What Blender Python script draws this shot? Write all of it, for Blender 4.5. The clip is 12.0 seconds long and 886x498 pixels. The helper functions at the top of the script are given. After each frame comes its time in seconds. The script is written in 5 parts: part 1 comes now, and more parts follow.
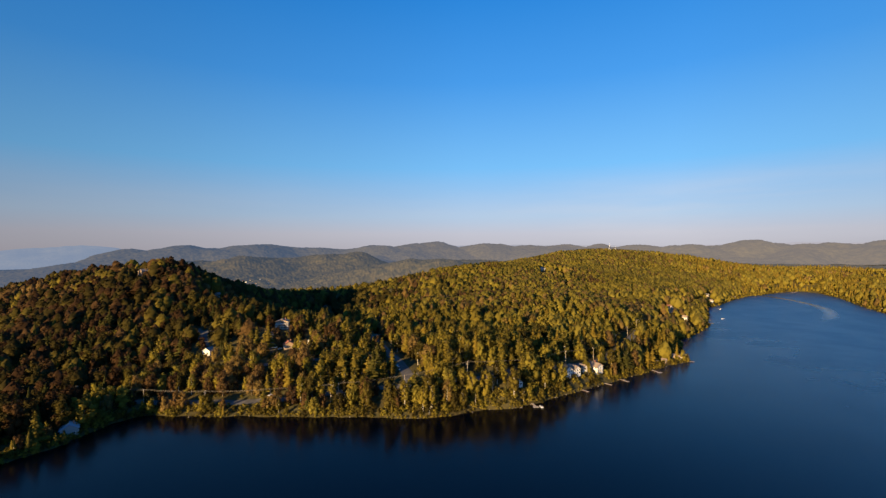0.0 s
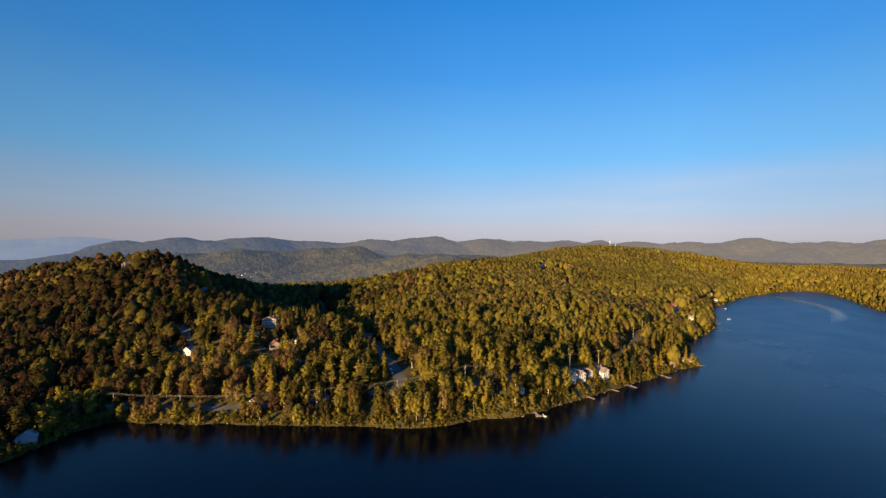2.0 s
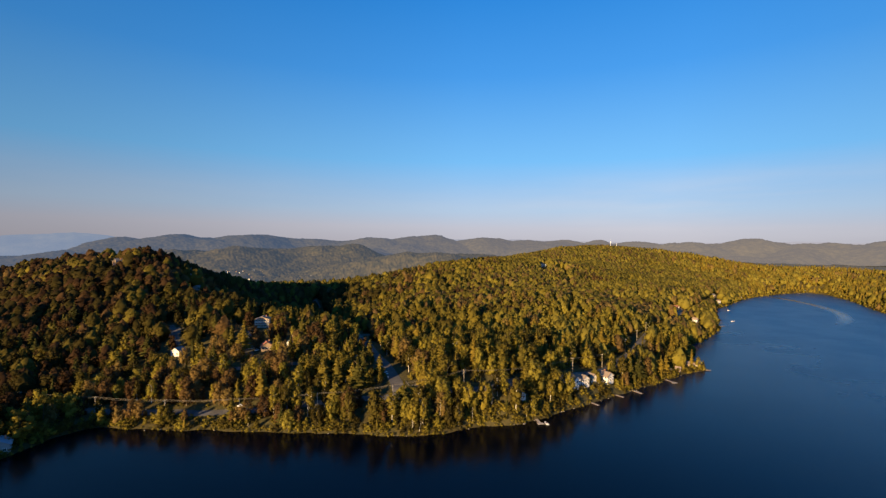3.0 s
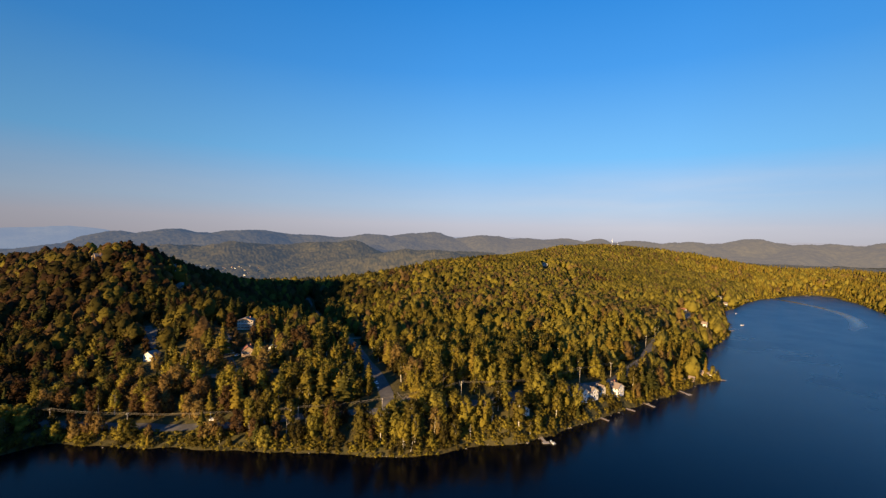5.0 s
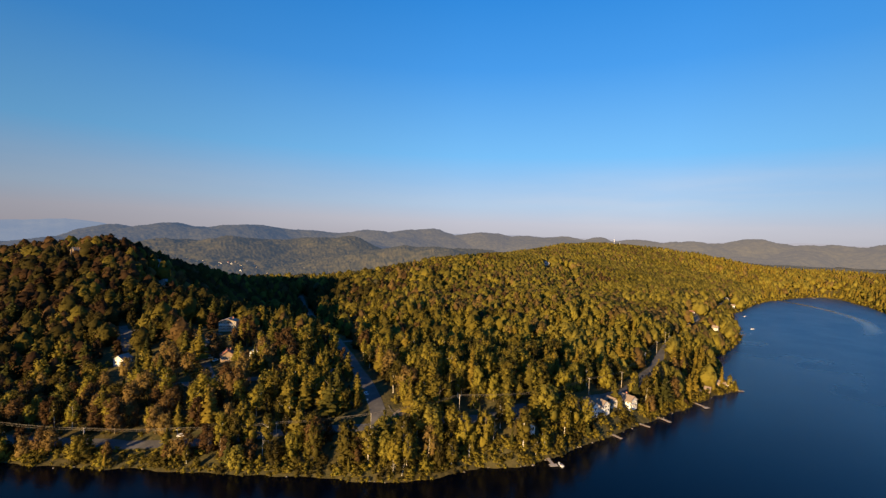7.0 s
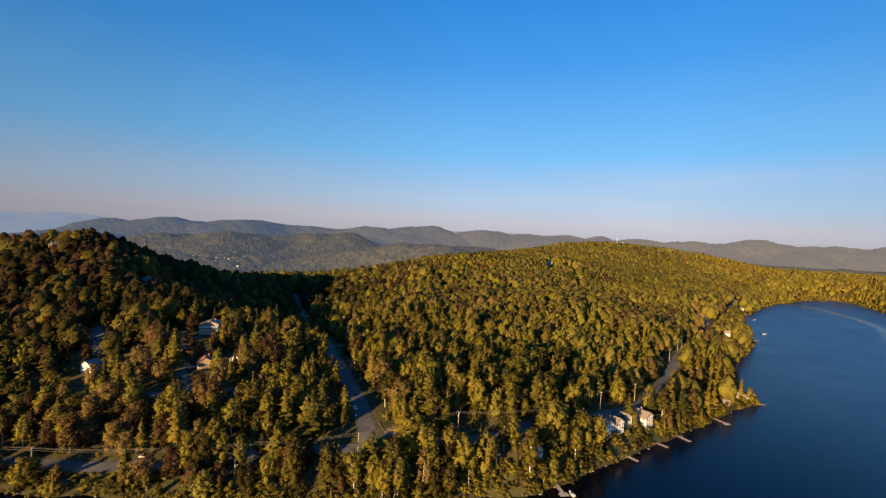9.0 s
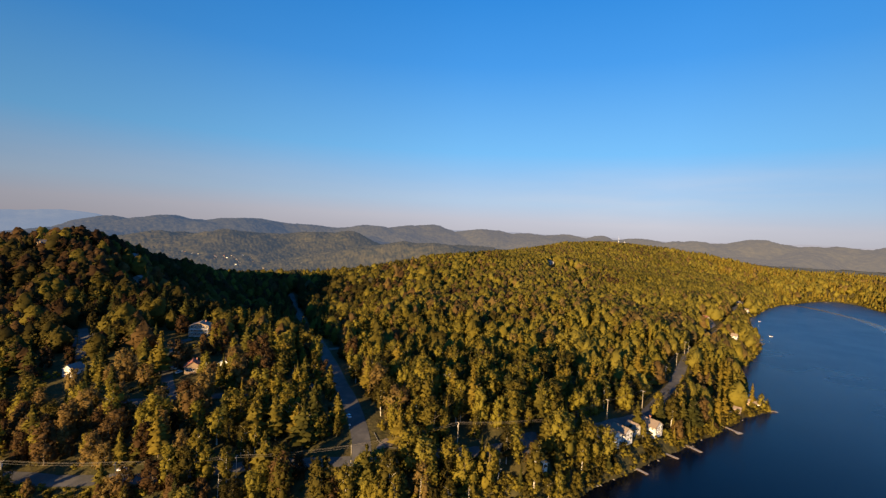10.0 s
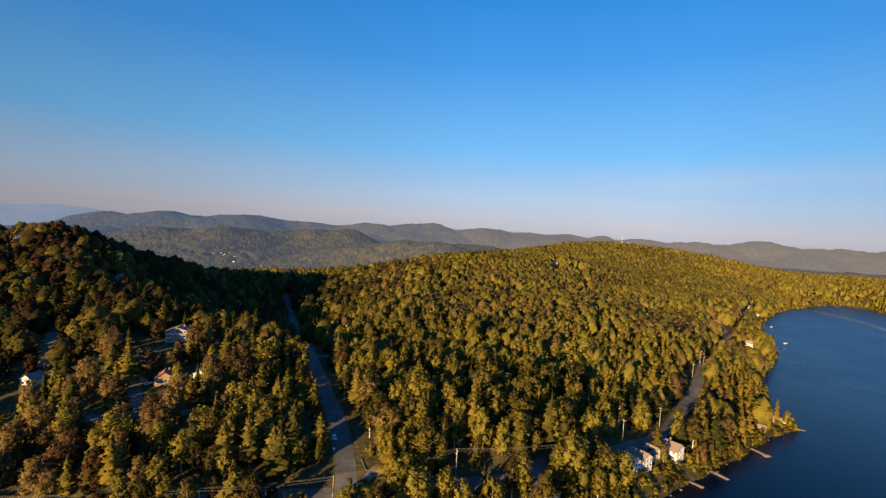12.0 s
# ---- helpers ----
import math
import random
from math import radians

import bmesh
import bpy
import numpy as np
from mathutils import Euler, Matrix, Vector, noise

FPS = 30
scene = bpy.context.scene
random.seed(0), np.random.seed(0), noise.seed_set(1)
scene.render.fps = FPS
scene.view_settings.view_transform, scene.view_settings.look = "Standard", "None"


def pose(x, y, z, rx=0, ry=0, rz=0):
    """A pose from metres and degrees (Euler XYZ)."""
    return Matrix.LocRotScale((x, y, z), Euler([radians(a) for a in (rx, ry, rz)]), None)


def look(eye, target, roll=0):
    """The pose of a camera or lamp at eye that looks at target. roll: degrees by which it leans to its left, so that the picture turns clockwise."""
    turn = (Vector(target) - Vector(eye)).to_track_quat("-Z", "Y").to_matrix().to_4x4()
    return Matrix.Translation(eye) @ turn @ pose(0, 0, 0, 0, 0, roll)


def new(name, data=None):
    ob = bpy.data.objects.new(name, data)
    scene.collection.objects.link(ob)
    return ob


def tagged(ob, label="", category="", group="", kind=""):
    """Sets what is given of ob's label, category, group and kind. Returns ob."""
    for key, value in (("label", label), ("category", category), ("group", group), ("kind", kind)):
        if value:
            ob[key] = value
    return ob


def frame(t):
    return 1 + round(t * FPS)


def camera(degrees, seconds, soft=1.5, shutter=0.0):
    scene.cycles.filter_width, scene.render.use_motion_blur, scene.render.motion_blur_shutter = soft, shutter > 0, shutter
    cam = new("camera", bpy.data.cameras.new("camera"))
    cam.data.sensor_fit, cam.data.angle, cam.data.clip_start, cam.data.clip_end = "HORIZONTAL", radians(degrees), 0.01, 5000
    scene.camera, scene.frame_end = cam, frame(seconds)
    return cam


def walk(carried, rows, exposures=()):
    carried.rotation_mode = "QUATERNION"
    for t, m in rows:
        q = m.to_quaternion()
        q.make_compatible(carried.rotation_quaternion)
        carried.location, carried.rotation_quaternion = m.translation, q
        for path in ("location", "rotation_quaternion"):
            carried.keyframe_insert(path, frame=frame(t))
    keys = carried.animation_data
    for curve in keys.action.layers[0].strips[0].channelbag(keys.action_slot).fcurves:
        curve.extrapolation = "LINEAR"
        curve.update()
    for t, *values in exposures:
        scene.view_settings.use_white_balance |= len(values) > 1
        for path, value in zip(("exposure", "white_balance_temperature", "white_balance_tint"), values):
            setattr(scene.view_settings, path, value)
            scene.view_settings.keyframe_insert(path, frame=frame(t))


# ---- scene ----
cam = camera(89.6, 12.0, soft=1.35)
EXPOSURE, SKY_STRENGTH, SUN_STRENGTH = 1.5, 0.0702, 5.0
PATH = [
    (0, (1.417, 0.839, 117.459), (1.263, 3.634, 117.456), -0.2),
    (0.5, (1.417, 7.414, 117.477), (1.266, 10.210, 117.459), -0.0),
    (1, (1.303, 13.901, 117.534), (1.155, 16.696, 117.506), 0.1),
    (1.5, (1.121, 20.314, 117.642), (0.977, 23.110, 117.611), 0.3),
    (2, (0.911, 26.818, 117.751), (0.767, 29.614, 117.716), 0.4),
    (2.5, (0.729, 33.650, 117.842), (0.591, 36.446, 117.803), 0.6),
    (3, (0.665, 40.807, 117.923), (0.525, 43.603, 117.879), 0.8),
    (5, (0.559, 70.540, 118.392), (0.426, 73.336, 118.331), 1.4),
    (5.5, (0.468, 77.906, 118.451), (0.336, 80.703, 118.383), 1.6),
    (6, (0.347, 85.138, 118.495), (0.217, 87.934, 118.422), 1.7),
    (6.5, (0.192, 92.278, 118.535), (0.062, 95.074, 118.458), 1.9),
    (7, (0.036, 99.263, 118.594), (-0.092, 102.059, 118.513), 2.0),
    (9, (-0.619, 126.748, 119.108), (-0.746, 129.542, 119.010), 2.6),
    (9.5, (-0.756, 133.484, 119.199), (-0.882, 136.280, 119.098), 2.7),
    (10, (-0.906, 140.133, 119.318), (-1.033, 142.929, 119.213), 2.8),
    (10.5, (-1.056, 146.742, 119.451), (-1.183, 149.538, 119.344), 2.9),
    (11, (-1.217, 153.390, 119.589), (-1.343, 156.185, 119.480), 3.0),
    (11.5, (-1.270, 160.121, 119.689), (-1.397, 162.915, 119.575), 3.2),
    (12, (-1.228, 166.996, 119.741), (-1.358, 169.791, 119.627), 3.3),
]
walk(cam, [(t, look(eye, target, roll)) for t, eye, target, roll in PATH], exposures=[(0.0, EXPOSURE), (12.0, EXPOSURE)])

# ---- world and sun: clear evening, the sun low behind the camera ----
SUN_AZ, SUN_EL = 214.0, 11.2          # compass degrees, clockwise from +y, and height
world = bpy.data.worlds.new("evening_sky")
scene.world = world
world.use_nodes = True
wn, wl = world.node_tree.nodes, world.node_tree.links
wn.clear()
w_out = wn.new("ShaderNodeOutputWorld")
w_bg = wn.new("ShaderNodeBackground")
sky = wn.new("ShaderNodeTexSky")
sky.sky_type = "NISHITA"
sky.sun_disc = False
sky.sun_elevation = radians(SUN_EL)
sky.sun_rotation = radians(SUN_AZ)
sky.altitude = 400.0
sky.air_density, sky.dust_density, sky.ozone_density = 1.0, 0.6, 2.0
w_bg.inputs["Strength"].default_value = SKY_STRENGTH
# the deep blue overhead and the pale lilac haze towards the horizon, away from the sun
w_co = wn.new("ShaderNodeTexCoord")
w_sep = wn.new("ShaderNodeSeparateXYZ")
wl.new(w_co.outputs["Generated"], w_sep.inputs["Vector"])
w_grad = wn.new("ShaderNodeValToRGB")
SKY = [(0.0, (0.54, 0.50, 0.57)), (0.033, (0.58, 0.555, 0.64)), (0.07, (0.47, 0.60, 0.78)), (0.176, (0.20, 0.545, 0.95)), (0.346, (0.065, 0.35, 0.87)), (0.485, (0.024, 0.257, 0.758)), (1.0, (0.015, 0.14, 0.50))]
while len(w_grad.color_ramp.elements) < len(SKY):
    w_grad.color_ramp.elements.new(0.5)
for el, (p, c) in zip(w_grad.color_ramp.elements, SKY):
    el.position, el.color = p, (*c, 1)
wl.new(w_sep.outputs["Z"], w_grad.inputs["Fac"])
w_gain = wn.new("ShaderNodeMixRGB"); w_gain.blend_type = "MULTIPLY"; w_gain.inputs["Fac"].default_value = 1.0
w_gain.inputs["Color2"].default_value = (5, 5, 5, 1)
wl.new(w_grad.outputs["Color"], w_gain.inputs["Color1"])
w_tint = wn.new("ShaderNodeMixRGB"); w_tint.blend_type = "MULTIPLY"; w_tint.inputs["Fac"].default_value = 1.0
w_tint.inputs["Color2"].default_value = (0.3, 0.5, 0.8, 1)
wl.new(sky.outputs["Color"], w_tint.inputs["Color1"])
w_hsv = wn.new("ShaderNodeMixRGB"); w_hsv.inputs["Fac"].default_value = 0.88
wl.new(w_tint.outputs["Color"], w_hsv.inputs["Color1"])
wl.new(w_gain.outputs["Color"], w_hsv.inputs["Color2"])
# thin cirrus streaks low over the horizon
w_map = wn.new("ShaderNodeMapping")
w_map.inputs["Scale"].default_value = (1.5, 1.5, 13.0)
w_noise = wn.new("ShaderNodeTexNoise")
w_noise.inputs["Scale"].default_value = 1.6
w_noise.inputs["Detail"].default_value = 5.0
w_ramp = wn.new("ShaderNodeValToRGB")
w_ramp.color_ramp.elements[0].position = 0.40
w_ramp.color_ramp.elements[1].position = 0.80
w_band = wn.new("ShaderNodeValToRGB")
w_band.color_ramp.elements[0].position, w_band.color_ramp.elements[0].color = 0.0, (0.35, 0.35, 0.35, 1)
e = w_band.color_ramp.elements.new(0.085); e.color = (0.55, 0.55, 0.55, 1)
w_band.color_ramp.elements[2].position, w_band.color_ramp.elements[2].color = 0.17, (0, 0, 0, 1)
w_mul = wn.new("ShaderNodeMath"); w_mul.operation = "MULTIPLY"
w_mix = wn.new("ShaderNodeMixRGB")
w_mix.inputs["Color2"].default_value = (3.5, 3.4, 3.6, 1)
wl.new(w_co.outputs["Generated"], w_map.inputs["Vector"])
wl.new(w_map.outputs["Vector"], w_noise.inputs["Vector"])
wl.new(w_noise.outputs["Fac"], w_ramp.inputs["Fac"])
wl.new(w_sep.outputs["Z"], w_band.inputs["Fac"])
wl.new(w_ramp.outputs["Color"], w_mul.inputs[0])
wl.new(w_band.outputs["Color"], w_mul.inputs[1])
w_east = wn.new("ShaderNodeMapRange"); w_east.interpolation_type = "SMOOTHSTEP"
w_east.inputs["From Min"].default_value, w_east.inputs["From Max"].default_value = -0.1, 0.5
w_east.inputs["To Min"].default_value, w_east.inputs["To Max"].default_value = 0.25, 1.0
wl.new(w_sep.outputs["X"], w_east.inputs["Value"])
w_mul2 = wn.new("ShaderNodeMath"); w_mul2.operation = "MULTIPLY"
wl.new(w_mul.outputs["Value"], w_mul2.inputs[0]); wl.new(w_east.outputs["Result"], w_mul2.inputs[1])
wl.new(w_mul2.outputs["Value"], w_mix.inputs["Fac"])
wl.new(w_hsv.outputs["Color"], w_mix.inputs["Color1"])
w_side = wn.new("ShaderNodeMapRange")
w_side.inputs["From Min"].default_value, w_side.inputs["From Max"].default_value = -1.0, 1.0
wl.new(w_sep.outputs["X"], w_side.inputs["Value"])
w_fall = wn.new("ShaderNodeValToRGB")
FALL = [(0.12, 0.62), (0.3, 0.83), (0.5, 1.0), (0.70, 1.03), (0.82, 0.93), (0.92, 0.86)]
while len(w_fall.color_ramp.elements) < len(FALL):
    w_fall.color_ramp.elements.new(0.5)
for el, (p, v) in zip(w_fall.color_ramp.elements, FALL):
    el.position, el.color = p, (v, v, v, 1)
wl.new(w_side.outputs["Result"], w_fall.inputs["Fac"])
w_vary = wn.new("ShaderNodeMixRGB"); w_vary.blend_type = "MULTIPLY"; w_vary.inputs["Fac"].default_value = 1.0
wl.new(w_mix.outputs["Color"], w_vary.inputs["Color1"])
wl.new(w_fall.outputs["Color"], w_vary.inputs["Color2"])
wl.new(w_vary.outputs["Color"], w_bg.inputs["Color"])
wl.new(w_bg.outputs["Background"], w_out.inputs["Surface"])

sun_data = bpy.data.lights.new("sun", "SUN")
sun_data.energy, sun_data.angle, sun_data.color = SUN_STRENGTH, radians(0.6), (1.0, 0.675, 0.32)
sun = new("sun", sun_data)
sun_from = Vector((math.sin(radians(SUN_AZ)) * math.cos(radians(SUN_EL)), math.cos(radians(SUN_AZ)) * math.cos(radians(SUN_EL)), math.sin(radians(SUN_EL))))
sun.matrix_world = look(sun_from * 900, (0, 0, 0))


# ---- materials ----
def material(name, rough=0.85, spec=0.3, metal=0.0):
    m = bpy.data.materials.new(name)
    m.use_nodes = True
    b = m.node_tree.nodes["Principled BSDF"]
    b.inputs["Roughness"].default_value = rough
    b.inputs["Specular IOR Level"].default_value = spec
    b.inputs["Metallic"].default_value = metal
    return m, m.node_tree.nodes, m.node_tree.links, b


def ramp_node(nodes, stops):
    r = nodes.new("ShaderNodeValToRGB")
    while len(r.color_ramp.elements) < len(stops):
        r.color_ramp.elements.new(0.5)
    for el, (p, c) in zip(r.color_ramp.elements, stops):
        el.position, el.color = p, (*c, 1)
    return r


def grainy(name, c1, c2, scale, rough=0.85, bump=0.3, spec=0.3, scale2=None, c3=None, metal=0.0):
    """A surface of two colours mixed by noise at one scale, with stains of a third at a larger one, and fine relief."""
    m, n, l, b = material(name, rough, spec, metal)
    co = n.new("ShaderNodeTexCoord")
    geo = n.new("ShaderNodeNewGeometry")
    a = n.new("ShaderNodeTexNoise"); a.inputs["Scale"].default_value = scale; a.inputs["Detail"].default_value = 6
    l.new(geo.outputs["Position"], a.inputs["Vector"])
    r = ramp_node(n, [(0.3, c1), (0.7, c2)])
    l.new(a.outputs["Fac"], r.inputs["Fac"])
    col = r.outputs["Color"]
    if c3:
        a2 = n.new("ShaderNodeTexNoise"); a2.inputs["Scale"].default_value = scale2; a2.inputs["Detail"].default_value = 4
        l.new(geo.outputs["Position"], a2.inputs["Vector"])
        r2 = ramp_node(n, [(0.45, (0, 0, 0)), (0.65, (1, 1, 1))])
        l.new(a2.outputs["Fac"], r2.inputs["Fac"])
        mx = n.new("ShaderNodeMixRGB"); mx.inputs["Color2"].default_value = (*c3, 1)
        l.new(r2.outputs["Color"], mx.inputs["Fac"]); l.new(col, mx.inputs["Color1"])
        col = mx.outputs["Color"]
    l.new(col, b.inputs["Base Color"])
    if bump:
        bp = n.new("ShaderNodeBump"); bp.inputs["Strength"].default_value = bump; bp.inputs["Distance"].default_value = 0.5 / scale
        l.new(a.outputs["Fac"], bp.inputs["Height"]); l.new(bp.outputs["Normal"], b.inputs["Normal"])
    return m


def foliage(name, stops, single):
    """Leaves: each tree takes its own shade from the ramp, each leaf clump varies a little."""
    m, n, l, b = material(name, 0.85, 0.06)
    if single:
        src = n.new("ShaderNodeObjectInfo").outputs["Random"]
    else:
        at = n.new("ShaderNodeAttribute"); at.attribute_name = "tint"
        src = at.outputs["Fac"]
    geo = n.new("ShaderNodeNewGeometry")
    r = ramp_node(n, stops)
    l.new(src, r.inputs["Fac"])
    hs = n.new("ShaderNodeHueSaturation")
    mr = n.new("ShaderNodeMapRange")
    mr.inputs["To Min"].default_value, mr.inputs["To Max"].default_value = (0.86, 1.14) if single else (0.9, 1.1)
    l.new(geo.outputs["Random Per Island"], mr.inputs["Value"])
    l.new(mr.outputs["Result"], hs.inputs["Value"])
    l.new(r.outputs["Color"], hs.inputs["Color"])
    l.new(hs.outputs["Color"], b.inputs["Base Color"])
    tr = n.new("ShaderNodeBsdfTranslucent")
    l.new(hs.outputs["Color"], tr.inputs["Color"])
    mx = n.new("ShaderNodeMixShader"); mx.inputs["Fac"].default_value = 0.42
    l.new(b.outputs["BSDF"], mx.inputs[1]); l.new(tr.outputs["BSDF"], mx.inputs[2])
    l.new(mx.outputs["Shader"], n["Material Output"].inputs["Surface"])
    return m


# dark low ends of GREEN and RUST hold painted shade for the western trees
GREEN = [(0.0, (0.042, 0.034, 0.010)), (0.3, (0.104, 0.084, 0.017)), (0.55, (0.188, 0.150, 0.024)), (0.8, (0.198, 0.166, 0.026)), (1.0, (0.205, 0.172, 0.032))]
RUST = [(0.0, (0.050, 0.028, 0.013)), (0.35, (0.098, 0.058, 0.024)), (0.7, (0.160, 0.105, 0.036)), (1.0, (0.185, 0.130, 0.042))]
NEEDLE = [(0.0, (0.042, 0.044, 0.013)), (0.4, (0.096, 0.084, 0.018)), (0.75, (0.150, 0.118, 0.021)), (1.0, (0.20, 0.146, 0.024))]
# greyed leaf colours, with the valley's haze painted in
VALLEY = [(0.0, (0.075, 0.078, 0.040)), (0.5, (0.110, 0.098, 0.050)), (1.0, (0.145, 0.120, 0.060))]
leaf_valley_hazed = foliage("leaf_valley_hazed", VALLEY, False)
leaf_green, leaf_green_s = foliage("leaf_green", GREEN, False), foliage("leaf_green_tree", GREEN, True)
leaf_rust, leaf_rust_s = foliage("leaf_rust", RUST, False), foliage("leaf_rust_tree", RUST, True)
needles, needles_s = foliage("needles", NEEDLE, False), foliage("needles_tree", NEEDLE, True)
bark = grainy("bark", (0.10, 0.075, 0.05), (0.20, 0.16, 0.11), 6.0, 0.9, 0.6)
birch_bark = grainy("birch_bark", (0.45, 0.42, 0.36), (0.62, 0.58, 0.5), 5.0, 0.8, 0.3, c3=(0.12, 0.1, 0.08), scale2=3.0)
forest_floor = grainy("forest_floor", (0.038, 0.038, 0.015), (0.075, 0.062, 0.026), 0.35, 0.95, 0.6, 0.1, 0.03, (0.055, 0.044, 0.016))
asphalt = grainy("asphalt", (0.052, 0.051, 0.050), (0.078, 0.076, 0.073), 2.0, 0.85, 0.15, 0.3, 0.15, (0.10, 0.095, 0.088))
gravel = grainy("gravel", (0.17, 0.135, 0.10), (0.26, 0.205, 0.15), 1.5, 0.95, 0.4, 0.2, 0.2, (0.17, 0.14, 0.10))
grass = grainy("grass", (0.045, 0.048, 0.014), (0.085, 0.076, 0.022), 0.8, 0.9, 0.4, 0.2, 0.1, (0.10, 0.08, 0.028))
white_siding = grainy("white_siding", (0.58, 0.56, 0.53), (0.68, 0.66, 0.62), 3.0, 0.6, 0.1, 0.4, 0.4, (0.50, 0.48, 0.45))
grey_siding = grainy("grey_siding", (0.20, 0.21, 0.225), (0.28, 0.285, 0.29), 3.0, 0.6, 0.1, 0.4)
tan_siding = grainy("tan_siding", (0.24, 0.17, 0.11), (0.34, 0.25, 0.165), 3.0, 0.7, 0.1, 0.3)
roof_brown = grainy("roof_brown", (0.16, 0.125, 0.10), (0.26, 0.205, 0.165), 4.0, 0.85, 0.3, 0.2, 0.5, (0.21, 0.16, 0.12))
roof_grey = grainy("roof_grey", (0.10, 0.10, 0.105), (0.165, 0.165, 0.17), 4.0, 0.85, 0.3, 0.2, 0.5, (0.18, 0.175, 0.17))
roof_red = grainy("roof_red", (0.20, 0.085, 0.055), (0.30, 0.12, 0.08), 4.0, 0.85, 0.3, 0.2)
roof_blue = grainy("roof_blue", (0.16, 0.21, 0.26), (0.24, 0.30, 0.36), 4.0, 0.6, 0.2, 0.3)
weathered_wood = grainy("weathered_wood", (0.30, 0.26, 0.21), (0.44, 0.39, 0.32), 3.0, 0.9, 0.3, 0.2)
dark_wood = grainy("dark_wood", (0.10, 0.06, 0.035), (0.17, 0.11, 0.06), 3.0, 0.85, 0.3, 0.2)
steel = grainy("steel", (0.50, 0.50, 0.50), (0.62, 0.62, 0.62), 8.0, 0.45, 0.05, 0.5, metal=0.7)
white_paint = grainy("white_paint", (0.74, 0.74, 0.74), (0.82, 0.82, 0.81), 6.0, 0.35, 0.0, 0.5)
car_dark = grainy("car_dark", (0.05, 0.06, 0.08), (0.07, 0.08, 0.10), 6.0, 0.25, 0.0, 0.6)
rubber = grainy("rubber", (0.02, 0.02, 0.02), (0.035, 0.035, 0.035), 9.0, 0.8, 0.1)
brick = grainy("brick", (0.28, 0.12, 0.08), (0.38, 0.18, 0.12), 6.0, 0.85, 0.3)
wire_mat = grainy("wire_metal", (0.10, 0.09, 0.08), (0.16, 0.14, 0.12), 6.0, 0.5, 0.0)
rock = grainy("rock", (0.13, 0.115, 0.10), (0.25, 0.225, 0.20), 1.2, 0.9, 0.6, 0.2)

glass, gn, gl, gb = material("window_glass", 0.06, 0.6)
gb.inputs["Base Color"].default_value = (0.02, 0.025, 0.03, 1)

water, an, al, ab = material("lake_water", 0.10, 0.19)
ab.inputs["IOR"].default_value = 1.333
# blue tint on the highlights, to turn the mirrored sky bluer
ab.inputs["Specular Tint"].default_value = (0.45, 0.8, 1.0, 1)
a_geo = an.new("ShaderNodeNewGeometry")
a_n1 = an.new("ShaderNodeTexNoise"); a_n1.inputs["Scale"].default_value = 0.7; a_n1.inputs["Detail"].default_value = 4
a_n2 = an.new("ShaderNodeTexNoise"); a_n2.inputs["Scale"].default_value = 0.02; a_n2.inputs["Detail"].default_value = 3
a_r = ramp_node(an, [(0.35, (0.08, 0.08, 0.08)), (0.7, (0.14, 0.14, 0.14))])
a_b = an.new("ShaderNodeBump"); a_b.inputs["Strength"].default_value = 0.6; a_b.inputs["Distance"].default_value = 0.35
al.new(a_geo.outputs["Position"], a_n1.inputs["Vector"])
al.new(a_geo.outputs["Position"], a_n2.inputs["Vector"])
al.new(a_n1.outputs["Fac"], a_b.inputs["Height"])
al.new(a_b.outputs["Normal"], ab.inputs["Normal"])
al.new(a_n2.outputs["Fac"], a_r.inputs["Fac"])

# the smooth slick that a boat has left, an arc across the far water
a_sub = an.new("ShaderNodeVectorMath"); a_sub.operation = "SUBTRACT"; a_sub.inputs[1].default_value = (306, 1066, 0.0)
a_len = an.new("ShaderNodeVectorMath"); a_len.operation = "LENGTH"
a_off = an.new("ShaderNodeMath"); a_off.operation = "SUBTRACT"; a_off.inputs[1].default_value = 413
a_abs = an.new("ShaderNodeMath"); a_abs.operation = "ABSOLUTE"
a_band = an.new("ShaderNodeMapRange"); a_band.interpolation_type = "SMOOTHSTEP"
a_band.inputs["From Min"].default_value, a_band.inputs["From Max"].default_value = 14.0, 1.0
a_xy = an.new("ShaderNodeSeparateXYZ")
a_end = an.new("ShaderNodeMapRange"); a_end.interpolation_type = "SMOOTHSTEP"
a_end.inputs["From Min"].default_value, a_end.inputs["From Max"].default_value = 540.0, 660.0
a_f = an.new("ShaderNodeMath"); a_f.operation = "MULTIPLY"
a_keep = an.new("ShaderNodeMapRange")
a_keep.inputs["To Min"].default_value, a_keep.inputs["To Max"].default_value = 1.0, 0.35
al.new(a_geo.outputs["Position"], a_sub.inputs[0]); al.new(a_sub.outputs["Vector"], a_len.inputs[0])
al.new(a_len.outputs["Value"], a_off.inputs[0]); al.new(a_off.outputs["Value"], a_abs.inputs[0])
al.new(a_abs.outputs["Value"], a_band.inputs["Value"])
al.new(a_geo.outputs["Position"], a_xy.inputs["Vector"]); al.new(a_xy.outputs["X"], a_end.inputs["Value"])
al.new(a_band.outputs["Result"], a_f.inputs[0]); al.new(a_end.outputs["Result"], a_f.inputs[1])
al.new(a_f.outputs["Value"], a_keep.inputs["Value"]); 
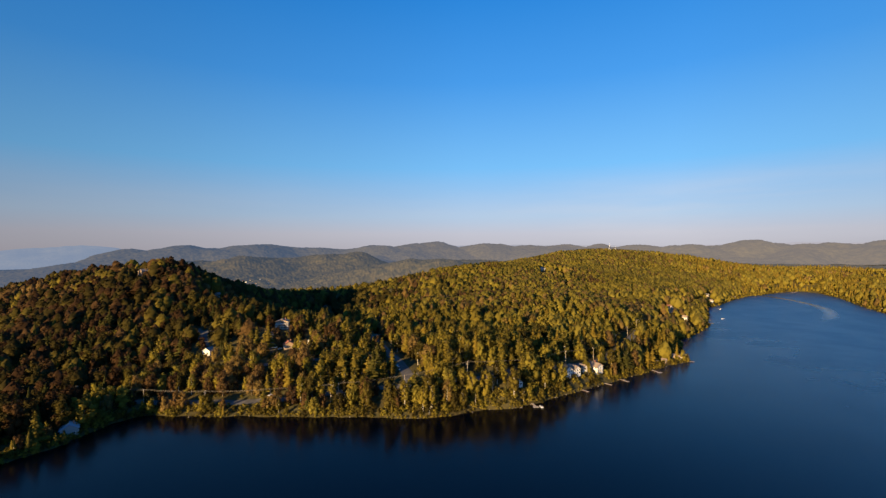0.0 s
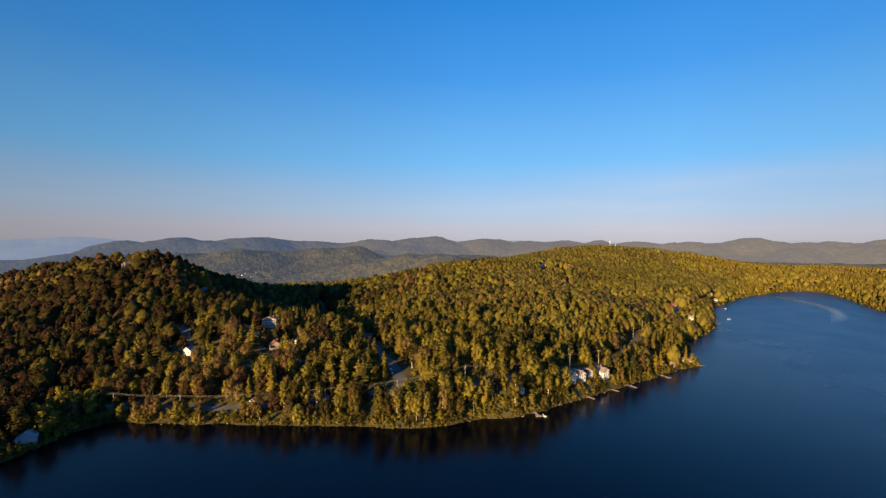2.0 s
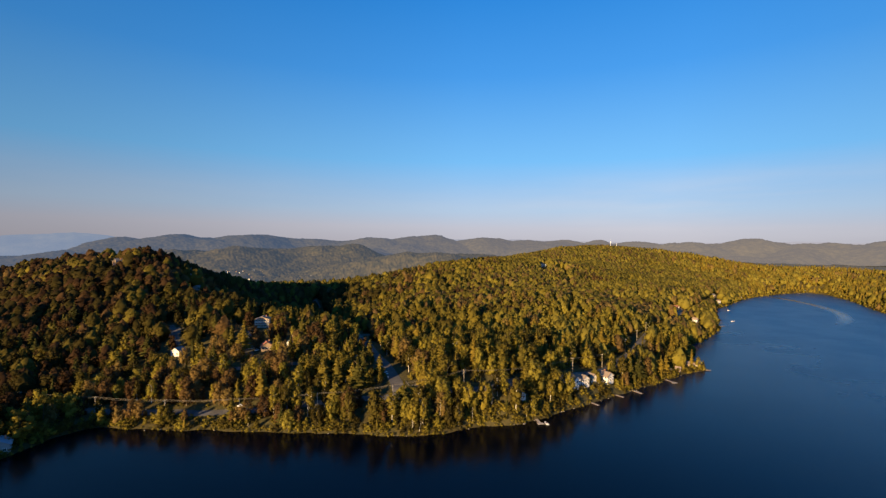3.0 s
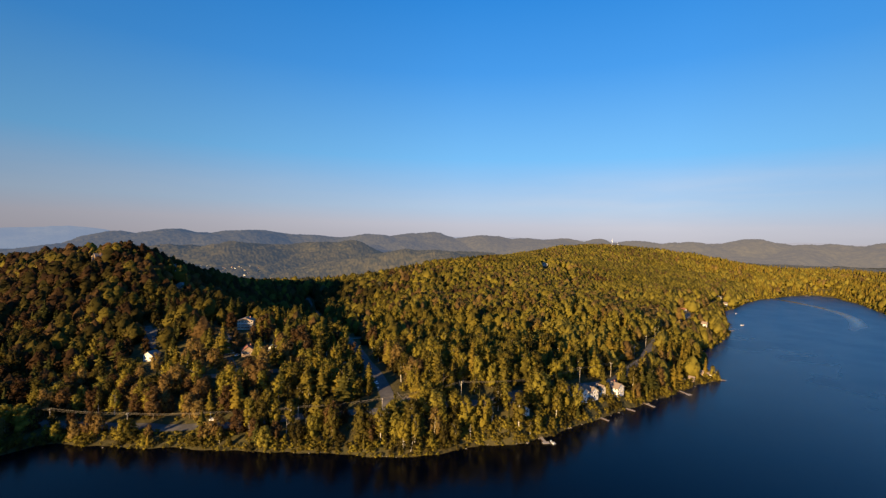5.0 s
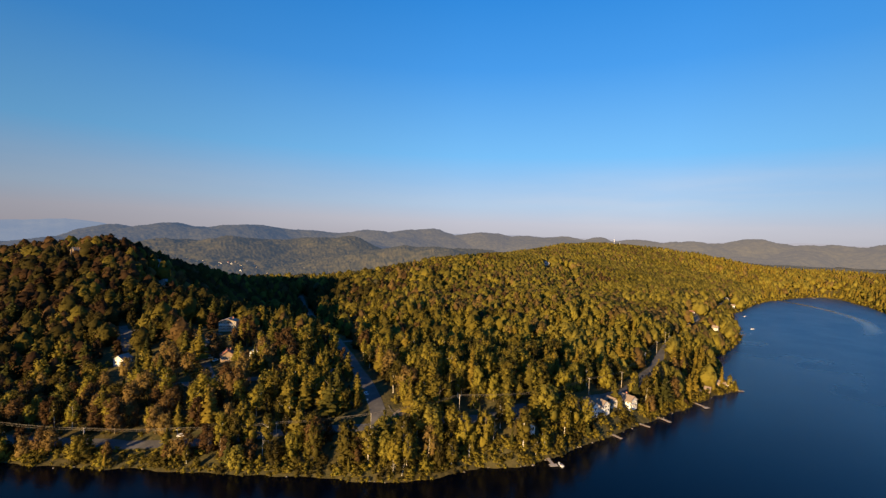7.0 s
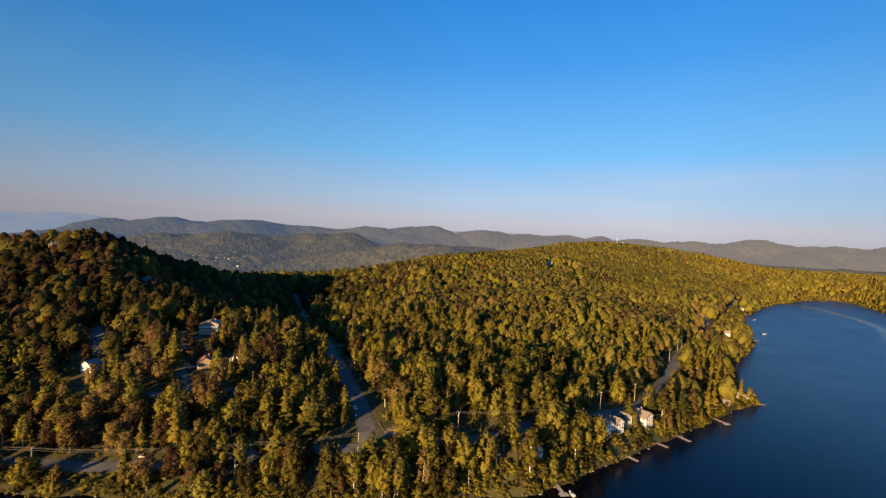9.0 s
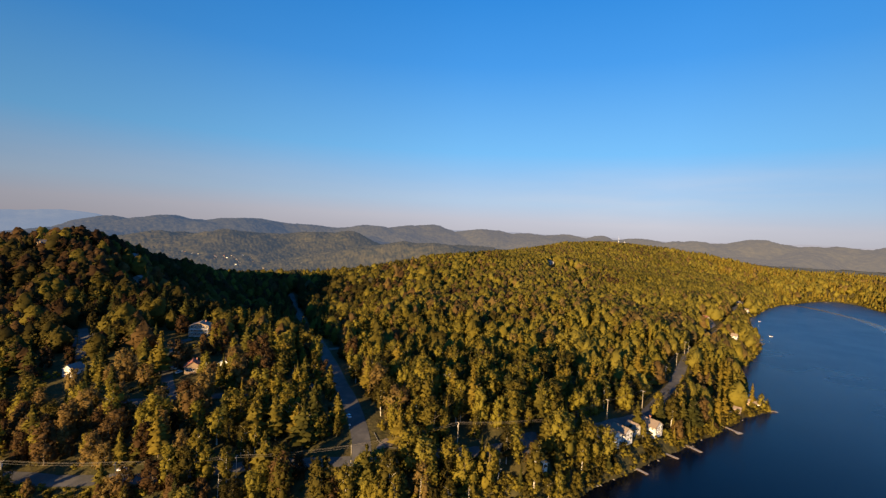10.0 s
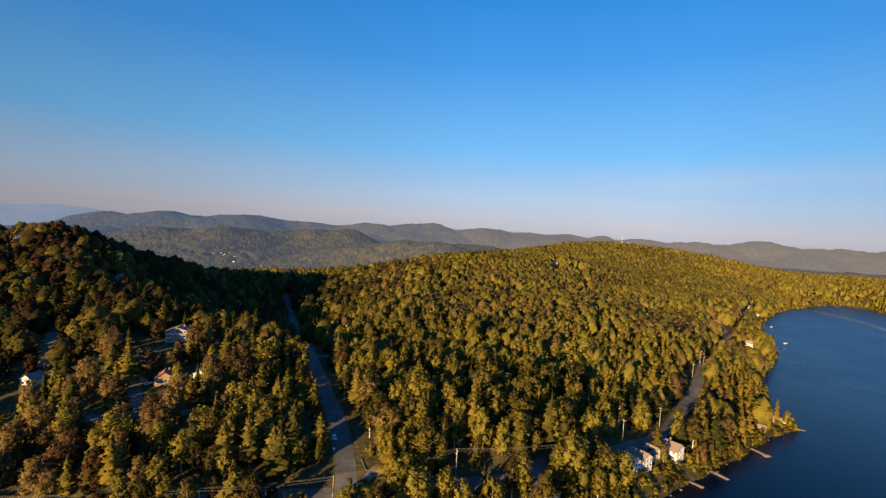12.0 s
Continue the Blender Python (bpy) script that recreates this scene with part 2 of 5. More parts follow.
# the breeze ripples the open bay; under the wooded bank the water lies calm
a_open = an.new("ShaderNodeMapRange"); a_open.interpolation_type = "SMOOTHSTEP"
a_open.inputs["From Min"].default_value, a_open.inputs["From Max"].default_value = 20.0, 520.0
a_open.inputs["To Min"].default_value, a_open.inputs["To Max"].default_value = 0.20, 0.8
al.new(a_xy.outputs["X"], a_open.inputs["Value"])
a_str = an.new("ShaderNodeMath"); a_str.operation = "MULTIPLY"
al.new(a_open.outputs["Result"], a_str.inputs[0]); al.new(a_keep.outputs["Result"], a_str.inputs[1])
al.new(a_str.outputs["Value"], a_b.inputs["Strength"])
# near black by the bank; reflected sky blue painted into the bay's base colour
a_sky_blue = ramp_node(an, [(0.2, (0.0003, 0.0010, 0.0035)), (0.42, (0.0006, 0.009, 0.032)), (0.8, (0.002, 0.050, 0.145))])
al.new(a_open.outputs["Result"], a_sky_blue.inputs["Fac"]); al.new(a_sky_blue.outputs["Color"], ab.inputs["Base Color"])
a_rough = an.new("ShaderNodeMath"); a_rough.operation = "MULTIPLY_ADD"; a_rough.inputs[1].default_value = 0.26
al.new(a_open.outputs["Result"], a_rough.inputs[0]); al.new(a_r.outputs["Color"], a_rough.inputs[2])
a_slick = an.new("ShaderNodeMapRange"); a_slick.inputs["To Min"].default_value, a_slick.inputs["To Max"].default_value = 1.0, 0.25
al.new(a_f.outputs["Value"], a_slick.inputs["Value"])
a_smooth = an.new("ShaderNodeMath"); a_smooth.operation = "MULTIPLY"
al.new(a_rough.outputs["Value"], a_smooth.inputs[0]); al.new(a_slick.outputs["Result"], a_smooth.inputs[1])
al.new(a_smooth.outputs["Value"], ab.inputs["Roughness"])


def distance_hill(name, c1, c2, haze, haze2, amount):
    """Woods of a far range: mottled green-brown, air haze added as glow, bluer west, warmer east."""
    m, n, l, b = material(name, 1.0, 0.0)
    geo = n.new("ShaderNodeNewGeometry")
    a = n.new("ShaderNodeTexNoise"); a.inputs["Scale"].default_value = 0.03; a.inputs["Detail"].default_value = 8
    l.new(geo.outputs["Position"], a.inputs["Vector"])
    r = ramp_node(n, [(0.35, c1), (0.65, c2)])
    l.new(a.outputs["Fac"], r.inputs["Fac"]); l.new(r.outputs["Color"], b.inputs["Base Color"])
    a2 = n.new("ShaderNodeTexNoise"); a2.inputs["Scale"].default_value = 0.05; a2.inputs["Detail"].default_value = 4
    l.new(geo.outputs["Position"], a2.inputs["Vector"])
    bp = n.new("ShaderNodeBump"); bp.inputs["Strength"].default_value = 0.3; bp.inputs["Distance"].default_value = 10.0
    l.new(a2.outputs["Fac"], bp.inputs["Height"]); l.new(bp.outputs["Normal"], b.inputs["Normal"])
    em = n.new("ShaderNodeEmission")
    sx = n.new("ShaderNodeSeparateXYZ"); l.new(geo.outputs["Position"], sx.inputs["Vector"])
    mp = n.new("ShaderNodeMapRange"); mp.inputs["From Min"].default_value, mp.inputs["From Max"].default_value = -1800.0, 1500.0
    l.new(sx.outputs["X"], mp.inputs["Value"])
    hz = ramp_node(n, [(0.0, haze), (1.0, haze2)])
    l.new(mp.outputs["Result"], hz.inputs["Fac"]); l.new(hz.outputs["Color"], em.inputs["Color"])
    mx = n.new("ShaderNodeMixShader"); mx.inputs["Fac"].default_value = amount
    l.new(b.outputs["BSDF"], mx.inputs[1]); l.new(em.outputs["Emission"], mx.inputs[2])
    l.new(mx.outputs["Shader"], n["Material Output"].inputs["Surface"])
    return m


# ---- building helpers ----
def mesh_of(name, verts, faces, mat, smooth=False, tint=None, normals=None):
    """A mesh from arrays: verts (n, 3), faces (m, 3) or (m, 4)."""
    me = bpy.data.meshes.new(name)
    verts, faces = np.asarray(verts, np.float32), np.asarray(faces, np.int32)
    k = faces.shape[1]
    me.vertices.add(len(verts)); me.vertices.foreach_set("co", verts.ravel())
    me.loops.add(faces.size); me.loops.foreach_set("vertex_index", faces.ravel())
    me.polygons.add(len(faces))
    me.polygons.foreach_set("loop_start", np.arange(0, faces.size, k, dtype=np.int32))
    me.polygons.foreach_set("loop_total", np.full(len(faces), k, np.int32))
    if smooth:
        me.polygons.foreach_set("use_smooth", np.ones(len(faces), bool))
    if tint is not None:
        at = me.attributes.new("tint", "FLOAT", "POINT")
        at.data.foreach_set("value", np.asarray(tint, np.float32))
    me.update(calc_edges=True)
    me.validate()
    if normals is not None:
        at = me.attributes.new("custom_normal", "FLOAT_VECTOR", "POINT")
        at.data.foreach_set("vector", np.asarray(normals, np.float32).ravel())
    me.materials.append(mat)
    return me


def part(name, bm, mat, parent, label=""):
    me = bpy.data.meshes.new(name)
    bm.to_mesh(me); bm.free()
    me.materials.append(mat)
    ob = new(name, me)
    ob.parent = parent
    return tagged(ob, label)


def empty(name, m, label, category, group=""):
    ob = new(name)
    ob.empty_display_size = 0.2
    ob.matrix_world = m
    return tagged(ob, label, category, group)


def add_box(bm, x0, y0, z0, x1, y1, z1, bevel=0.0):
    vs = [bm.verts.new(c) for c in ((x0, y0, z0), (x1, y0, z0), (x1, y1, z0), (x0, y1, z0), (x0, y0, z1), (x1, y0, z1), (x1, y1, z1), (x0, y1, z1))]
    fs = [bm.faces.new([vs[i] for i in q]) for q in ((3, 2, 1, 0), (4, 5, 6, 7), (0, 1, 5, 4), (1, 2, 6, 5), (2, 3, 7, 6), (3, 0, 4, 7))]
    if bevel:
        es = {e for f in fs for e in f.edges}
        bmesh.ops.bevel(bm, geom=list(es), offset=bevel, segments=1, affect="EDGES")
    return vs


def box(x0, y0, z0, x1, y1, z1, bevel=0.0):
    bm = bmesh.new()
    add_box(bm, x0, y0, z0, x1, y1, z1, bevel)
    return bm


def tube(points, radius, sides=5):
    """A thin bar along points; radius a number or one per point."""
    bm = bmesh.new()
    rings = []
    for i, p in enumerate(points):
        p = Vector(p)
        a, b = Vector(points[max(i - 1, 0)]), Vector(points[min(i + 1, len(points) - 1)])
        q = (b - a).to_track_quat("Z", "Y")
        r = radius[i] if isinstance(radius, (list, tuple)) else radius
        rings.append([bm.verts.new(p + q @ Vector((r * math.cos(2 * math.pi * k / sides), r * math.sin(2 * math.pi * k / sides), 0))) for k in range(sides)])
    for a, b in zip(rings, rings[1:]):
        for k in range(sides):
            bm.faces.new((a[k], a[(k + 1) % sides], b[(k + 1) % sides], b[k]))
    bm.faces.new(rings[0][::-1]); bm.faces.new(rings[-1])
    return bm


# ---- the lie of the land ----
# lake outline in plan, along the wooded shore, round the far end and back behind the camera
LAKE = [(-329, 42), (-287, 168), (-260.4, 224), (-247.8, 242.2), (-240.8, 266), (-239.4, 291.2), (-224, 305.2), (-193.2, 303.8), (-154, 306.6), (-112, 307.3), (-70, 309.4),
        (-30.8, 308), (-9.8, 315.7), (14, 327.6), (28, 329), (39.2, 331.1), (58.8, 347.2), (84, 366.8), (112, 387.1), (145.6, 413), (189, 446.6), (210, 463.4), (231, 473.2),
        (224, 492.8), (246.4, 529.2), (264.6, 576.8), (302.4, 616), (340.2, 660.8), (372.4, 711.2), (366.8, 739.2), (420, 798), (436.8, 840), (462, 896), (513.8, 938), (588, 1029), (662.2, 1100.4), (805, 1201.2),
        (879.2, 1234.8), (896, 1190), (848.4, 1057), (784, 938), (749, 861), (728, 805), (784, 560), (868, 210), (756, -84), (420, -126), (84, -98), (-210, -70)]
LAKE_P = np.array(LAKE, float)

# broad hills: centre, reach, height
NEAR_HILLS = [(-200, 660, 100, -24), (-155, 575, 55, -6), (-82, 622, 62, 14), (-483, 665, 210, 46.2), (-644, 616, 196, 65.8), (-336, 574, 126, 3), (-408, 600, 65, 32), (-275, 520, 80, 14), (-182, 448, 112, 25.2), (-238, 378, 84, -5.6), (-70, 378, 112, 2.8), (42, 364, 98, 21),
              (-98, 602, 70, 4.2), (140, 630, 126, 22.4), (0, 770, 168, 9.8), (168, 1008, 238, 40.6), (-42, 1008, 210, 22.4), (476, 1568, 420, 95.2)]
FAR_HILLS = [(0, 1330, 280, 14), (630, 1260, 224, -22.4), (980, 1092, 252, 15.4), (1260, 1540, 420, 37.8), (-910, 910, 350, -58.8), (-980, 1330, 350, 2.8), (-420, 378, 126, 0), (-560, 868, 154, 7.6), (28, 560, 126, 12.6), (420, 1204, 182, -4.2),
             (840, 1680, 350, 12.6), (-616, 504, 126, -60.2), (-224, 728, 98, -12.6), (308, 1400, 224, -5.6), (-84, 854, 112, -2.8), (1050, 1400, 280, -21)]
HILLS = NEAR_HILLS + FAR_HILLS
# an unseen wooded rise left of the camera's start, added to shade the left shore
UNSEEN_BANK = [(-385, 95, 70, 20), (-520, 60, 110, 20), (-588, 252, 140, 20)]
# hills standing in the deep valley beyond
VALLEY_HILLS = [(-285, 2390, 210, 114), (-520, 2360, 260, 72), (-800, 3205, 520, 92), (-830, 3230, 240, 62), (-1400, 2760, 480, 60), (-1440, 2780, 220, 34), (-1893, 2760, 480, 100), (-1290, 3400, 450, 84), (-700, 2450, 260, 16), (-1150, 2250, 240, 25)]


def wave(x, y, s, seed):
    """Smooth noise from -1 to 1, of wavelength about s."""
    a = np.sin(x / s * 5.1 + 1.7 * seed + 1.3 * np.sin(y / s * 3.7 + seed)) + np.sin(y / s * 5.7 + 2.3 * seed + 1.1 * np.sin(x / s * 4.3 + 2 * seed))
    b = np.sin((x + y) / s * 3.9 + 0.7 * seed) * np.cos((x - y) / s * 4.6 + seed * 1.9)
    return (a + b) / 3.0


def line_dist(x, y, pts, closed=False):
    p = np.asarray(pts, float)
    q = np.roll(p, -1, 0) if closed else p[1:]
    p = p if closed else p[:-1]
    best = np.full(np.shape(x), 1e9)
    for (ax, ay), (bx, by) in zip(p[:, :2], q[:, :2]):
        dx, dy = bx - ax, by - ay
        t = np.clip(((x - ax) * dx + (y - ay) * dy) / (dx * dx + dy * dy), 0, 1)
        best = np.minimum(best, np.hypot(x - ax - t * dx, y - ay - t * dy))
    return best


def inland(x, y):
    """Metres from the shore: above 0 on land, below 0 in the lake."""
    x, y = np.asarray(x, float), np.asarray(y, float)
    x = x + 1.8 * wave(x, y, 31, 1) + 0.7 * wave(x, y, 10, 4)
    y = y + 1.8 * wave(x, y, 27, 2) + 0.7 * wave(x, y, 11, 3)
    d = line_dist(x, y, LAKE_P, True)
    inside = np.zeros(x.shape, bool)
    j = len(LAKE_P) - 1
    for i in range(len(LAKE_P)):
        (xi, yi), (xj, yj) = LAKE_P[i], LAKE_P[j]
        inside ^= ((yi > y) != (yj > y)) & (x < (xj - xi) * (y - yi) / (yj - yi + 1e-12) + xi)
        j = i
    return np.where(inside, -d, d)


# roads in plan: width and course
ROADS = {
    "valley_road": (8.8, [(-42, 337), (-46, 352), (-57, 381), (-70, 408), (-84, 436), (-99, 466), (-112, 493), (-133, 540), (-158, 586), (-200, 690), (-270, 830)]),
    "shore_road": (7.5, [(-460, 325), (-350, 318), (-290, 319), (-228, 320), (-190, 319.5), (-155, 321), (-116, 328), (-85, 336), (-42, 338), (-20, 342), (0, 347), (28, 354), (50, 368), (70, 384), (94, 402),
                         (118, 424), (131, 440), (150, 466), (170, 494), (190, 525), (210, 557), (255, 622), (300, 685), (363, 764), (420, 850), (485, 948), (560, 1040)]),
    "hill_road": (6.0, [(-300, 366), (-250, 367), (-184, 373), (-159, 378), (-119, 389), (-98, 402), (-80, 420)]),
    "upper_drive": (6.0, [(-159, 378), (-178, 402), (-185, 418), (-193, 431), (-200, 447), (-196, 455)]),
    "side_road": (5.5, [(-106, 482), (-82, 512), (-61, 547), (-50, 568), (-30, 590)]),
    "hill_lane": (6.0, [(-255, 425), (-272, 448), (-292, 470)]),
}
HOUSE_LOTS = [(83, 381, 10), (92, 388, 9), (114, 405, 10), (40, 348, 8), (36, 357, 10), (88, 391, 10), (-241, 406, 9), (-196, 465, 10), (-166, 409, 11), (-147, 416, 9),
              (-447, 596, 11), (-343, 596, 10), (-249, 267, 9), (-302, 426, 8), (75, 799, 9), (168, 704, 9), (315, 662, 9), (-275, 453, 13), (366, 834, 12), (342, 777, 15)]
SHORE_LOTS = [(330, 758, 12), (313, 735, 13), (414, 886, 12), (388, 858, 12), (212, 474, 7), (196, 460, 5), (-386, 646, 8), (-54, 361, 4), (-35, 347, 5), (486, 922, 10),
              (87, 373, 8), (97, 381, 8), (120, 397, 10), (112, 395, 7), (103, 387, 7), (39, 340, 4), (-194, 453, 9), (-165, 399, 8), (-147, 406, 8), (-240, 396, 8), (75, 790, 8), (-343, 588, 8)]
YARDS = [(-441, 586, 9), (-190, 445, 9), (300, 695, 16), (325, 735, 19), (342, 770, 19), (365, 815, 20), (392, 850, 17), (285, 670, 14), (330, 715, 18), (879, 1239, 6),
         (812, 1214, 5), (738, 1166, 5), (315, 650, 12), (312, 640, 10), (-435, 577, 10), (-429, 568, 9), (-374, 628, 8), (-381, 638, 8), (-366, 616, 8), (306, 650, 12)]
GLADES = [(108, 547, 7), (116, 561, 7), (125, 577, 7), (134, 597, 7), (142, 620, 7), (148, 642, 8), (298, 636, 12), (318, 668, 12), (-366, 470, 7), (167, 1008, 13), (166, 991, 14), (164, 973, 13), (162, 955, 12), (160, 939, 10), (72, 768, 8), (70, 756, 7),
          (-336, 585, 8), (-330, 575, 8), (-325, 566, 7), (73, 778, 9), (71, 766, 9), (163, 691, 9), (158, 677, 9), (278, 655, 12), (290, 676, 12), (306, 705, 13)]
CLEARINGS = HOUSE_LOTS + SHORE_LOTS + YARDS + GLADES

VILLAGE = [(-1179, 2287), (-1145, 2256), (-1163, 2327), (-1135, 2218), (-1129, 2291), (-1102, 2397), (-1067, 2349), (-1042, 2280), (-1002, 2225), (-1309, 2289), (-1264, 2231), (-1430, 2347), (-1390, 2307), (-1253, 2339), (-1076, 2213), (-945, 2271), (-839, 2334), (-1145, 2407), (-1169, 2190),
           (-1337, 2278), (-1185, 2236), (-1133, 2370), (-1038, 2168), (-1027, 2118), (-1542, 2210), (-1423, 2072), (-1273, 2079), (-1210, 2262), (-900, 2120), (-760, 2210)]
HALLS = [(-554, 1190), (-540, 1225), (-520, 1245)]
for vx, vy in HALLS:
    CLEARINGS += [(vx, vy, 20), (vx * 0.982, vy * 0.982, 22), (vx * 0.96, vy * 0.96, 20)]


def road_dist(x, y):
    return np.minimum.reduce([line_dist(x, y, pts) - w / 2 for w, pts in ROADS.values()])


def height(x, y):
    x, y = np.asarray(x, float), np.asarray(y, float)
    d = inland(x, y)
    h = np.full(x.shape, 2.8)
    for cx, cy, r, a in HILLS + UNSEEN_BANK:
        h = h + a * np.exp(-((x - cx) ** 2 + (y - cy) ** 2) / (r * r))
    far = np.clip((y - 420) / 700, 0, 1)
    h = h + far * (4.9 * wave(x, y, 364, 5) + 2.1 * wave(x, y, 154, 6)) + 1.0 * wave(x, y, 63, 7)
    slope = np.clip((x + 70) / 90, 0, 1) * np.clip((y - 440) / 140, 0, 1)
    h = h + slope * (4.2 * wave(x * 1.3 + 0.5 * y, y, 210, 41) + 2.4 * wave(x, y * 1.2 - 0.4 * x, 105, 43))
    h = np.maximum(h, 1.4)
    a = np.clip((np.hypot(x, y) - 1030) / 850, 0, 1)
    b = np.clip((-x - 40) / 260, 0, 1)
    h = h - 108 * a * a * (3 - 2 * a) * b * b * (3 - 2 * b)
    h = h + a * a * b * (15 * wave(x, 0.3 * y, 520, 61) + 7 * wave(x, 0.4 * y, 230, 62))
    for cx, cy, r, k in VALLEY_HILLS:
        h = h + k * np.exp(-((x - cx) ** 2 + (y - cy) ** 2) / (r * r)) * (1 + 0.10 * wave(x, y, 420, 21) + 0.05 * wave(x, y, 170, 22))
    rise = 1 - np.exp(-np.maximum(d, 0) / 19.6)
    return np.where(d > 0, 0.25 + h * rise, -4.0 * (1 - np.exp(np.minimum(d, 0) / 9.0)) + 0.25 * np.exp(np.minimum(d, 0) / 2.0))


def ground_at(x, y):
    return float(height(np.array([x]), np.array([y]))[0])


# one sheet of ground, finer where the camera passes, out to the horizon
rr = [0.0, 20, 50, 85, 120]
r_ = 147.0
while r_ < 4880:
    rr.append(r_)
    r_ += max(3.0, r_ * 0.0125) if r_ < 1750 else r_ * 0.016
az = np.concatenate([np.arange(-62, 62, 0.4), np.arange(62, 298, 3.0)])
R, A = np.meshgrid(np.array(rr[1:]), np.radians(az), indexing="ij")
GX, GY = R * np.sin(A), 84 + R * np.cos(A)
GZ = height(GX, GY) - 0.35 * np.exp(-np.maximum(road_dist(GX, GY), 0) / 2.0)
nr, na = R.shape
gv = np.stack([GX, GY, GZ], -1).reshape(-1, 3)
i_, j_ = np.meshgrid(np.arange(nr - 1), np.arange(na), indexing="ij")
j2 = (j_ + 1) % na
gf = np.stack([i_ * na + j_, i_ * na + j2, (i_ + 1) * na + j2, (i_ + 1) * na + j_], -1).reshape(-1, 4)[:, ::-1]
ground = tagged(new("ground", mesh_of("ground", gv, gf, forest_floor, True)), "brown-green forest floor rolling up from the lake shore", "ground", kind="structure")

wx, wy = np.meshgrid(np.linspace(-400, 1000, 22), np.linspace(-240, 1340, 34), indexing="ij")
wv = np.stack([wx, wy, np.zeros_like(wx)], -1).reshape(-1, 3)
i_, j_ = np.meshgrid(np.arange(21), np.arange(33), indexing="ij")
wf = np.stack([i_ * 34 + j_, (i_ + 1) * 34 + j_, (i_ + 1) * 34 + j_ + 1, i_ * 34 + j_ + 1], -1).reshape(-1, 4)
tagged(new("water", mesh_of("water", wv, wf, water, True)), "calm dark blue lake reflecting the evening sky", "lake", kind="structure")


def resample(pts, step):
    p = [Vector((*q, 0)) for q in pts]
    out = []
    for i in range(len(p) - 1):
        p0, p1, p2, p3 = p[max(i - 1, 0)], p[i], p[i + 1], p[min(i + 2, len(p) - 1)]
        n = max(2, int((p2 - p1).length / step))
        for k in range(n):
            t = k / n
            out.append(0.5 * ((2 * p1) + (p2 - p0) * t + (2 * p0 - 5 * p1 + 4 * p2 - p3) * t * t + (3 * p1 - p0 - 3 * p2 + p3) * t ** 3))
    out.append(p[-1])
    return out


def ribbon(pts, width, lift, step=4.0, cols=5):
    c = resample(pts, step)
    vs = []
    for i, p in enumerate(c):
        d = (c[min(i + 1, len(c) - 1)] - c[max(i - 1, 0)]).normalized()
        nrm = Vector((-d.y, d.x, 0))
        for k in range(cols):
            q = p + nrm * width * (k / (cols - 1) - 0.5)
            vs.append((q.x, q.y))
    vs = np.array(vs)
    mid = np.repeat(vs.reshape(-1, cols, 2)[:, cols // 2], cols, 0)
    z = 0.5 * height(vs[:, 0], vs[:, 1]) + 0.5 * height(mid[:, 0], mid[:, 1]) + lift
    n = len(c)
    f = [(i * cols + k, i * cols + k + 1, (i + 1) * cols + k + 1, (i + 1) * cols + k) for i in range(n - 1) for k in range(cols - 1)]
    return np.c_[vs, z], np.array(f)[:, ::-1]


for i, (name, (w, pts)) in enumerate(ROADS.items()):
    v, f = ribbon(pts, w, 0.10 + 0.012 * i)
    tagged(new("road", mesh_of("road", v, f, asphalt, True)), "grey asphalt road winding between the trees", "road", kind="structure")
    v, f = ribbon(pts, w + 1.4, -0.03 + 0.004 * i)
    tagged(new("road_shoulder", mesh_of("road_shoulder", v, f, grass, True)), "grassy verge along the asphalt road", "verge", kind="structure")

# ---- far ranges behind the valley ----
def far_range(label, radius, depth, profile, mat, seed, fold, foot=-12.0):
    """A wooded range: its skyline by compass degrees and degrees of height, folded by spurs on the near side."""
    p = np.array(profile)
    N = 620
    az = np.radians(np.linspace(p[0, 0], p[-1, 0], N))
    top = 118 + radius * np.tan(np.radians(np.interp(np.degrees(az), p[:, 0], p[:, 1])))
    top = top + radius * (0.0016 * wave(np.degrees(az), az * 0, 4.0, seed) + 0.0005 * wave(np.degrees(az), az * 0, 0.9, seed + 4))
    S, T = np.meshgrid(np.linspace(0, 1, 60), np.arange(N), indexing="ij")
    A_ = np.degrees(az)[T]
    spur = (wave(A_, S * 9, 11.0, seed + 2) + 0.4 * wave(A_, S * 9, 4.1, seed + 3)) * fold * np.sin(np.pi * S)
    r = radius - depth * (1 - S) + spur * depth * 0.22
    bulge = 0.011 * wave(A_ * 1.3, S * 10, 12.0, seed + 5) + 0.005 * wave(A_, S * 16, 4.3, seed + 6)
    z = foot + (top[T] - foot) * np.sin(S * np.pi / 2) ** 1.4 + fold * np.sin(np.pi * S) * radius * bulge
    z = np.where(S > 0.97, top[T], np.minimum(z, top[T] - (1 - S) * 5))
    x, y = r * np.sin(az[T]), 84 + r * np.cos(az[T])
    i_, j_ = np.meshgrid(np.arange(59), np.arange(N - 1), indexing="ij")
    f = np.stack([i_ * N + j_, i_ * N + j_ + 1, (i_ + 1) * N + j_ + 1, (i_ + 1) * N + j_], -1).reshape(-1, 4)[:, ::-1]
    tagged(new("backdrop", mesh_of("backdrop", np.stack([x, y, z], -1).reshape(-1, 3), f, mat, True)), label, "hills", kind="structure")


